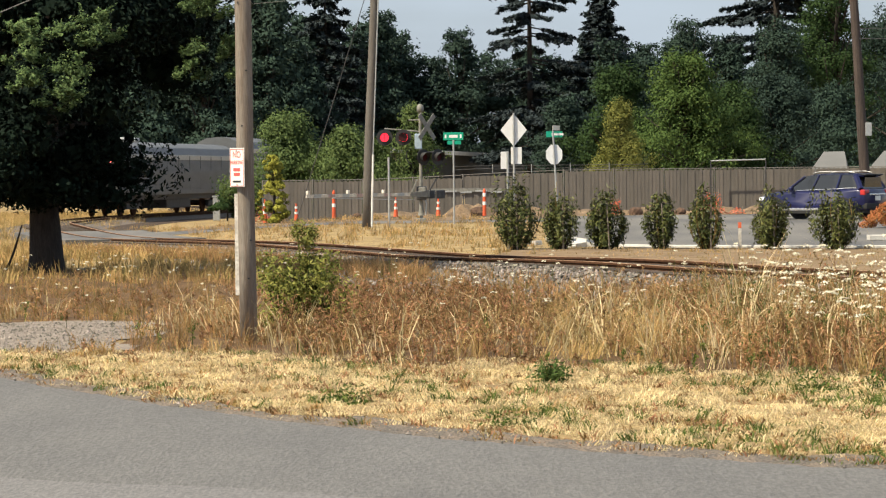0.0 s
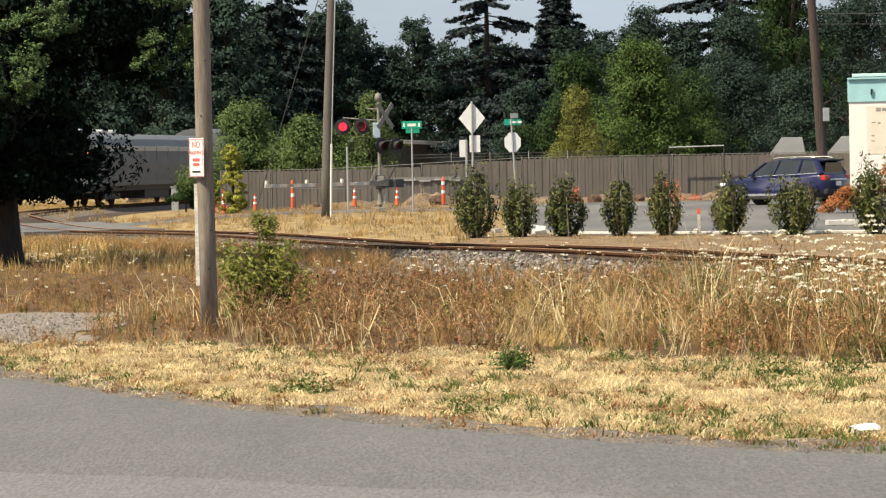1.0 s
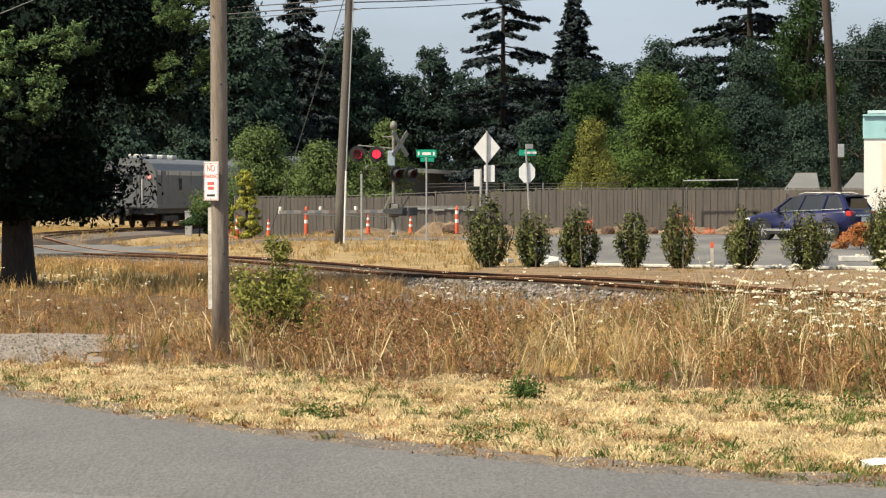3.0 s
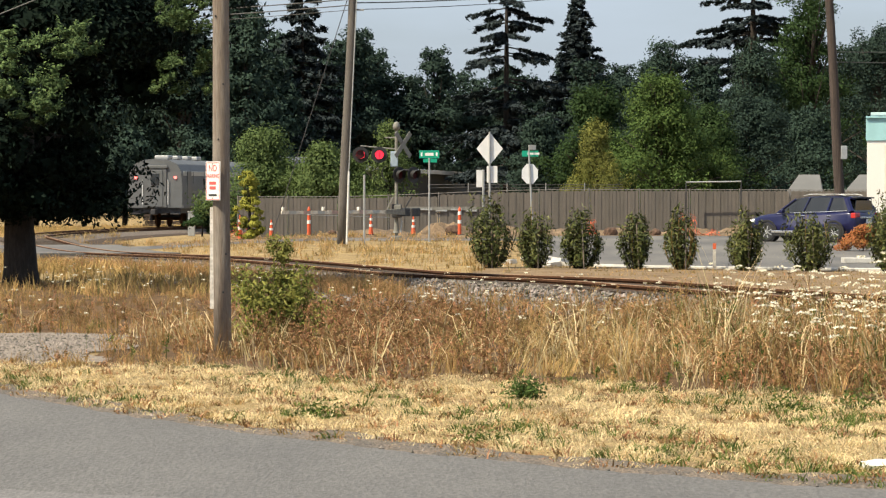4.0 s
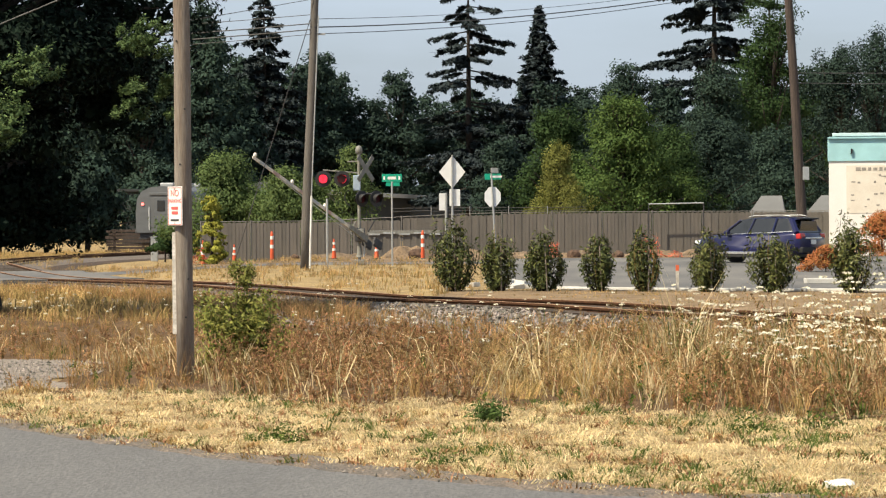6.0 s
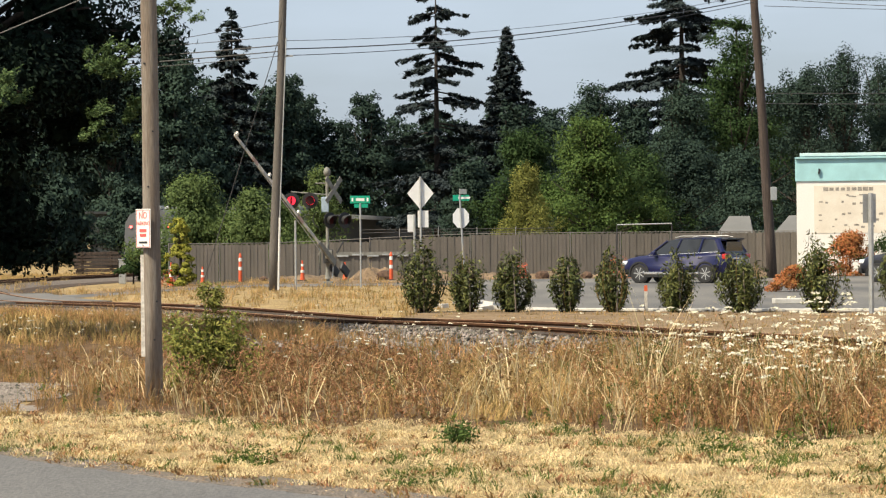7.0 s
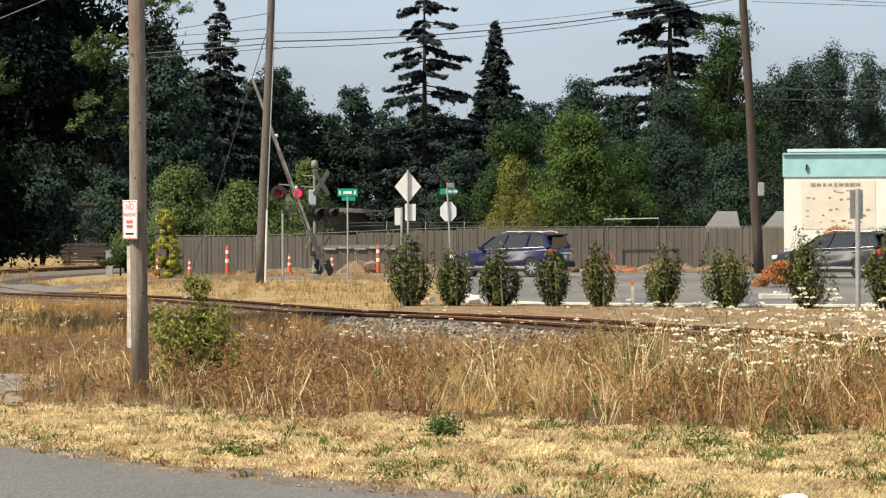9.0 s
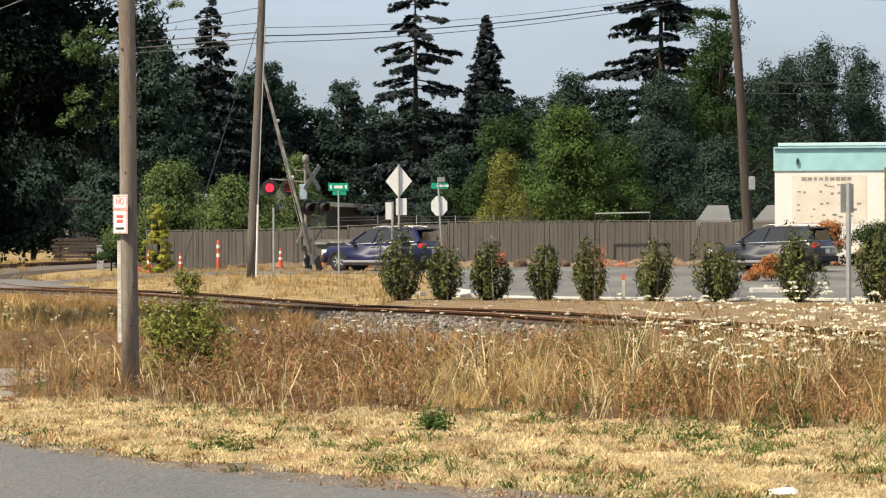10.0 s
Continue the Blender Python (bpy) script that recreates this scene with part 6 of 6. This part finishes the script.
def tall(n, k, y1, keep, hs, width, lean, spread, material, name, label):
    x, y = tall_spots(n, y1, keep)
    x, y, u, d = tufts(x, y, k, spread, rng)
    h = tall_height(x, y) * rng.uniform(*hs, len(x)) * (0.55 + 0.75 * u)
    v, f = blades(x, y, ground_z(x, y), h, rng.uniform(0.6, 1.4, len(x)) * width, rng.uniform(*lean, len(x)), rng, d)
    return stuff(name, v, f, material, label, "grass")


def weeds(n, y1, keep, hs, size, leaves, material, name, label):
    """Branching stalks: a bent stem with many small leaves, pods and twigs along it."""
    x, y = tall_spots(n, y1, keep)
    k = len(x)
    h = tall_height(x, y) * rng.uniform(*hs, k)
    la, le = rng.uniform(0, 2 * math.pi, k), rng.uniform(0.02, 0.35, k)
    z = ground_z(x, y)
    v, f = blades(x, y, z, h, np.full(k, 0.011), le, rng, la)
    stem = lambda q: np.stack([x[:, None] + np.cos(la)[:, None] * (le * h)[:, None] * q ** 2, y[:, None] + np.sin(la)[:, None] * (le * h)[:, None] * q ** 2, z[:, None] + h[:, None] * q * 0.97], -1)
    nb = 7   # side twigs
    q0 = rng.uniform(0.15, 0.85, (k, nb))
    root = stem(q0).reshape(-1, 3)
    hb = (np.repeat(h, nb) * rng.uniform(0.18, 0.5, k * nb)) * (1.15 - q0.ravel())
    ab, lb = rng.uniform(0, 2 * math.pi, k * nb), rng.uniform(0.5, 1.5, k * nb)
    v1, f1 = blades(root[:, 0], root[:, 1], root[:, 2], hb, np.full(k * nb, 0.010), lb, rng, ab)
    q = rng.random((k, leaves)) ** 0.8
    pick = rng.integers(0, nb, (k, leaves)) + np.arange(k)[:, None] * nb
    pick = pick.ravel()
    g = q.ravel()
    c = root[pick] + np.stack([np.cos(ab[pick]) * lb[pick] * hb[pick] * g ** 1.5, np.sin(ab[pick]) * lb[pick] * hb[pick] * g ** 1.5, hb[pick] * g * 0.85], 1) + rng.normal(0, 0.012, (k * leaves, 3))
    v2, f2 = cards(c, rng.normal(0, 1, c.shape) + np.array([0, 0, 0.5]), size, size * 0.3, rng)
    stuff(name, np.concatenate([v, v1, v2]), np.concatenate([f, f1 + len(v), f2 + len(v) + len(v1)]), material, label, "weeds")


def zone(lo, hi, inside, outside, soft=0.4):
    def keep(x, y):
        q = frac(x, y) + 0.3 * (patches(x, y, 0.7, 2.0) - 0.5)
        w = smooth01(lo - soft, lo + soft, q) * (1 - smooth01(hi - soft, hi + soft, q))
        return rng.random(len(x)) < outside + (inside - outside) * w
    return keep


tall(6500, 22, 58, lambda x, y: rng.random(len(x)) < (0.15 + 0.85 * patches(x, y, 0.6, 1.0)) * (1 - 0.85 * np.exp(-((frac(x, y) + 0.7) / 1.1) ** 2)) * (1 - 0.6 * smooth01(2.0, 2.8, -frac(x, y))) * (1 - 0.45 * smooth01(1.6, 2.4, frac(x, y))), (0.3, 1.0), 0.007, (0.1, 1.0), 0.05, M_STRAW, "tall_dry_grass", "tall dry straw-coloured grass before the track")
tall(3800, 30, 42, zone(0.6, 1.8, 0.95, 0.07, 0.3), (0.35, 1.1), 0.007, (0.6, 1.35), 0.06, M_STRAW_GOLD, "golden_grass", "bent golden dry grass")
tall(1000, 14, 42, zone(1.0, 5.5, 0.75, 0.08), (0.4, 1.2), 0.009, (0.1, 1.0), 0.06, M_STRAW_PALE, "pale_grass", "pale bleached stalks of tall grass")
tall(1300, 7, 40, zone(-2.6, 5.5, 0.8, 0.25), (0.7, 1.45), 0.012, (0.2, 1.4), 0.12, M_STRAW_PALE, "bent_stalks", "long bent straw stalks")
tall(4600, 22, 60, zone(-6.0, -2.3, 0.95, 0.14), (0.3, 1.0), 0.007, (0.1, 0.8), 0.05, M_WEED_RED, "russet_grass", "russet-brown dry grass")
weeds(10500, 48, zone(-1.95, 0.55, 0.95, 0.14), (0.5, 1.25), 0.055, 26, M_WEED_BROWN, "brown_weeds", "dark brown dead weed stalks")
weeds(6500, 44, zone(1.6, 5.5, 0.85, 0.2), (0.45, 1.15), 0.052, 26, M_WEED_RED, "russet_weeds", "russet seeding weed stalks")
weeds(4000, 31, zone(2.6, 5.5, 0.7, 0.08), (0.35, 1.0), 0.052, 24, M_WEED_BROWN, "dark_weeds", "dark brown dead weeds at the verge")
weeds(2200, 42, zone(1.6, 5.5, 0.75, 0.10), (0.3, 0.9), 0.055, 22, M_WEED_GREEN, "green_weeds", "olive-green leafy weeds in dry grass")
tall(300, 18, 42, zone(1.8, 5.5, 0.6, 0.10), (0.4, 1.0), 0.009, (0.1, 0.7), 0.05, M_WEED_GREEN, "green_grass", "olive-green grass among dry stalks")

# weeds on the ballast shoulder
ss = rng.uniform(-78, -12, 3600)
oo = rng.uniform(-4.8, -1.15, len(ss))
tr_ = np.array([track(s) for s in ss])
x, y = tr_[:, 0] + np.cos(tr_[:, 2]) * oo, tr_[:, 1] - np.sin(tr_[:, 2]) * oo
k = rng.random(len(x)) < np.where((x > -0.9) & (x < 3.2), 0.16, 0.75) * np.where(oo > -1.8, 0.5, 1.0)
x, y, u, d = tufts(x[k], y[k], 14, 0.10, rng)
v, f = blades(x, y, ground_z(x, y) + 0.04, rng.uniform(0.08, 0.30, len(x)) * (0.5 + u), np.full(len(x), 0.011), rng.uniform(0.1, 0.9, len(x)), rng, d)
stuff("bank_grass", v, f, M_WEED_RED, "russet dry grass on the ballast shoulder", "grass")

# grass beyond the track
x, y = scatter(6000, -22, 24, 55, 122, lambda x, y: (y > rail_near(x) + 13.5) & ~far_road(x, y) & (np.abs(x) < 0.2 * y + 1) & (rng.random(len(x)) < 0.2 + 0.8 * patches(x, y, 1.5)))
x, y, u, d = tufts(x, y, 16, 0.12, rng)
v, f = blades(x, y, ground_z(x, y), rng.uniform(0.06, 0.26, len(x)) * (0.5 + u) * (1 - 0.62 * smooth01(0.5, 2.0, x)), np.full(len(x), 0.018), rng.uniform(0.1, 0.9, len(x)), rng, d)
stuff("far_dry_grass", v, f, M_STRAW, "dry tufted grass beyond the track", "grass")
x, y = scatter(9000, -30, 4, 52, 185, lambda x, y: (x < -3.8) & (np.abs(x + 13.4 + np.where(y < 104, (y - 104) * 0.3225, 0)) > 2.9) & (np.abs(x) < 0.2 * y) & (x < -9.5 - 3 * (y > 96)) | ((x < -3.8) & (y < 92) & (x + 13.4 + (y - 104) * 0.3225 < -2.6) & (np.abs(x) < 0.2 * y)) & ~((y > 100) & (y < 114) & (x > -18)) & (y < 180))
x, y, u, d = tufts(x, y, 16, 0.14, rng)
v, f = blades(x, y, ground_z(x, y), rng.uniform(0.08, 0.35, len(x)) * (0.5 + u), np.full(len(x), 0.022), rng.uniform(0.1, 0.9, len(x)), rng, d)
stuff("left_dry_grass", v, f, M_STRAW_GOLD, "golden dry grass beside the bend of the track", "grass")


# white umbels
def umbels(n, area, hs, size, name, label):
    x, y = scatter(n, *area, lambda x, y: (y > verge_edge(x) + 0.3) & (np.abs(x) < 0.19 * y + 0.4) & (y < rail_near(x) + 3))
    k = len(x)
    h = rng.uniform(*hs, k)
    z = ground_z(x, y)
    lx, ly = rng.normal(0, 0.06, k), rng.normal(0, 0.06, k)
    v, f = blades(x, y, z, h, np.full(k, 0.006), np.full(k, 0.05), rng)
    stuff(name + "_stems", v, f, M_WEED_GREEN, "thin green flower stems", "flowers")
    m = 13
    ctr = np.repeat(np.stack([x, y, z + h], 1), m, 0)
    r = np.repeat(size * rng.uniform(0.6, 1.3, k), m)
    a = rng.uniform(0, 2 * math.pi, k * m)
    q = np.sqrt(rng.random(k * m)) * r
    c = ctr + np.stack([np.cos(a) * q, np.sin(a) * q, 0.012 - q * q * 3 + rng.normal(0, 0.004, k * m)], 1)
    v, f = cards(c, np.tile([0, -0.35, 1.0], (k * m, 1)), size * 0.6, size * 0.55, rng)
    stuff(name, v, f, M_FLOWER, label, "flowers")


umbels(330, (3.4, 6.8, 29, 40), (0.4, 0.95), 0.055, "white_umbels", "white lacy wildflower heads above tall grass")
umbels(70, (4.4, 6.8, 29.5, 34), (0.85, 1.25), 0.06, "tall_umbels", "tall white lacy wildflower heads above the weeds")
umbels(100, (-0.5, 5.0, 34, 54), (0.35, 0.6), 0.04, "bank_umbels", "white lacy wildflower heads near the track")
umbels(130, (-8.5, -1.0, 36, 60), (0.35, 0.6), 0.035, "left_umbels", "white lacy wildflower heads in russet grass")


def green_clump(x, y, h, r, seed, n, size, name, label, leaf):
    rng2 = np.random.default_rng(seed)
    ob = thing(name, pose(x, y, gz(x, y)), label, "shrub" if h > 0.4 else "weed")
    bm = bmesh.new()
    blobs = []
    for k in range(24):
        a = rng2.uniform(0, 2 * math.pi)
        u = rng2.uniform(0.1, 1.0)
        rr = r * (1 - 0.7 * u) * math.sqrt(rng2.uniform(0, 1)) + 0.02
        c = (rr * math.cos(a), rr * math.sin(a), h * u)
        blobs.append((*c, r * 0.27, r * 0.27, max(r * 0.3, 0.06 * h)))
        part("stem", tube([(0, 0, 0), (c[0] * 0.6, c[1] * 0.6, c[2] * 0.55), c], [0.008, 0.006, 0.003], 4), M_WEED_GREEN, ob)
    p, d = clump_points(blobs, n, rng2, 0.2)
    p += rng2.normal(0, 0.16 * r, p.shape)
    p[:, 2] = np.maximum(p[:, 2], 0.01)
    part("foliage", leaf_mass("foliage", p, d * 0.6 + np.array([-0.2, -0.3, 0.5]), size, size * 0.4, leaf, rng2, 0.5), leaf, ob)


green_clump(-2.15, 37.0, 1.36, 0.24, 101, 2600, 0.06, "green_sapling", "slender yellow-green sapling in the dry weeds", M_LEAF_OLIVE)
green_clump(-2.42, 36.6, 0.95, 0.46, 102, 1500, 0.07, "green_sapling", "bushy bright green sapling in the dry weeds", M_LEAF_SAP)
green_clump(-1.80, 36.8, 0.95, 0.42, 105, 1200, 0.07, "green_sapling", "bushy bright green sapling in the dry weeds", M_LEAF_SAP)
green_clump(0.68, 27.6, 0.14, 0.24, 103, 700, 0.045, "green_weed", "low leafy green weed on the verge", M_LEAF_LIGHT)
green_clump(2.95, 26.2, 0.09, 0.3, 106, 260, 0.045, "green_weed", "low leafy green weed on the verge", M_WEED_GREEN)
green_clump(3.6, 26.4, 0.09, 0.35, 107, 280, 0.045, "green_weed", "low leafy green weed on the verge", M_WEED_GREEN)
green_clump(0.3, 22.9, 0.07, 0.3, 108, 220, 0.04, "green_weed", "low leafy green weed on the verge", M_WEED_GREEN)
green_clump(-1.15, 25.3, 0.07, 0.3, 104, 500, 0.04, "green_weed", "low flat green weed on the verge", M_WEED_GREEN)

litter = bmesh.new()
bmesh.ops.create_icosphere(litter, subdivisions=2, radius=0.09)
for v_ in litter.verts:
    v_.co = Vector((v_.co.x * 1.3, v_.co.y, v_.co.z * 0.45)) * (1 + 0.3 * noise.noise(v_.co * 22))
tagged(part("litter", litter, M_WHITE, m=pose(2.95, 20.6, 0.03)), "crumpled white scrap of litter in the grass", "litter")


# ---- what moves ----
def wheel_rows(way, x, s):
    rows_, roll, last = [], 0.0, None
    for k in range(151):
        t = k / 15
        px, py, _ = glide(way, t)
        if last:
            roll += math.hypot(px - last[0], py - last[1]) / 0.345
        last = (px, py)
        rows_.append((t, pose(x, s * 0.80, 0.345, 0, math.degrees(roll), 0)))
    return rows_


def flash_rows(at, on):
    """The added blanking disc stands edgewise while its flasher is lit (on: pairs of times)."""
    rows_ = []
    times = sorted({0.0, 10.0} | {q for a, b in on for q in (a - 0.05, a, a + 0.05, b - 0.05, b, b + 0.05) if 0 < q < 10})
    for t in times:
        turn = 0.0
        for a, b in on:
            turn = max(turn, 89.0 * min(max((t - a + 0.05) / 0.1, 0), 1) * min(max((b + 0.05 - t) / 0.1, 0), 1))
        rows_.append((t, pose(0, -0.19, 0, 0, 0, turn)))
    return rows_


def motions():
    walk(last_car, [(t, train_pose(40.2 + 4.5 * t)) for t in np.arange(0, 10.01, 0.5)])
    walk(next_car, [(t, train_pose(66.0 + 4.5 * t, 14.0)) for t in np.arange(0, 10.01, 0.5)])
    for w, dx in WHEELSETS:
        walk(w, [(k / 10, pose(dx, 0, 0.45, 0, math.degrees(TRAIN_SPEED * k / 10 / 0.45), 0)) for k in range(101)])
    for ob, way, wheels in ((blue_car, BLUE_WAY, blue_wheels), (grey_car, GREY_WAY, grey_wheels)):
        walk(ob, [(k / 10, car_pose(way, k / 10)) for k in range(101)])
        for w, x, s in wheels:
            walk(w, wheel_rows(way, x, s))
    rise = [(0, 0), (4.5, 0), (4.65, 0.8), (4.8, 3.5), (5.0, 6.4), (5.2, 9.4), (5.75, 18), (6.3, 26.3), (6.5, 29.2), (6.9, 34.4), (7.3, 39.4), (7.5, 41.9), (7.9, 46.2), (8.5, 51), (9.0, 55.5), (9.5, 60), (10.0, 64.5)]
    walk(arm, [(t, pose(*PIVOT, 0, -a, ARM_AZ)) for t, a in rise])
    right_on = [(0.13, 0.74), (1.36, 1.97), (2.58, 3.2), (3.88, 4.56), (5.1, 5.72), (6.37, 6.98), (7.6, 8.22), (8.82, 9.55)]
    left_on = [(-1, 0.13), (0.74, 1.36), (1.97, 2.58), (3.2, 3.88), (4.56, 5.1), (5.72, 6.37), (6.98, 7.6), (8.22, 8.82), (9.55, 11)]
    walk(blink_disc_left, flash_rows(lamp_left, left_on))
    walk(blink_disc_right, flash_rows(lamp_right, right_on))


motions()
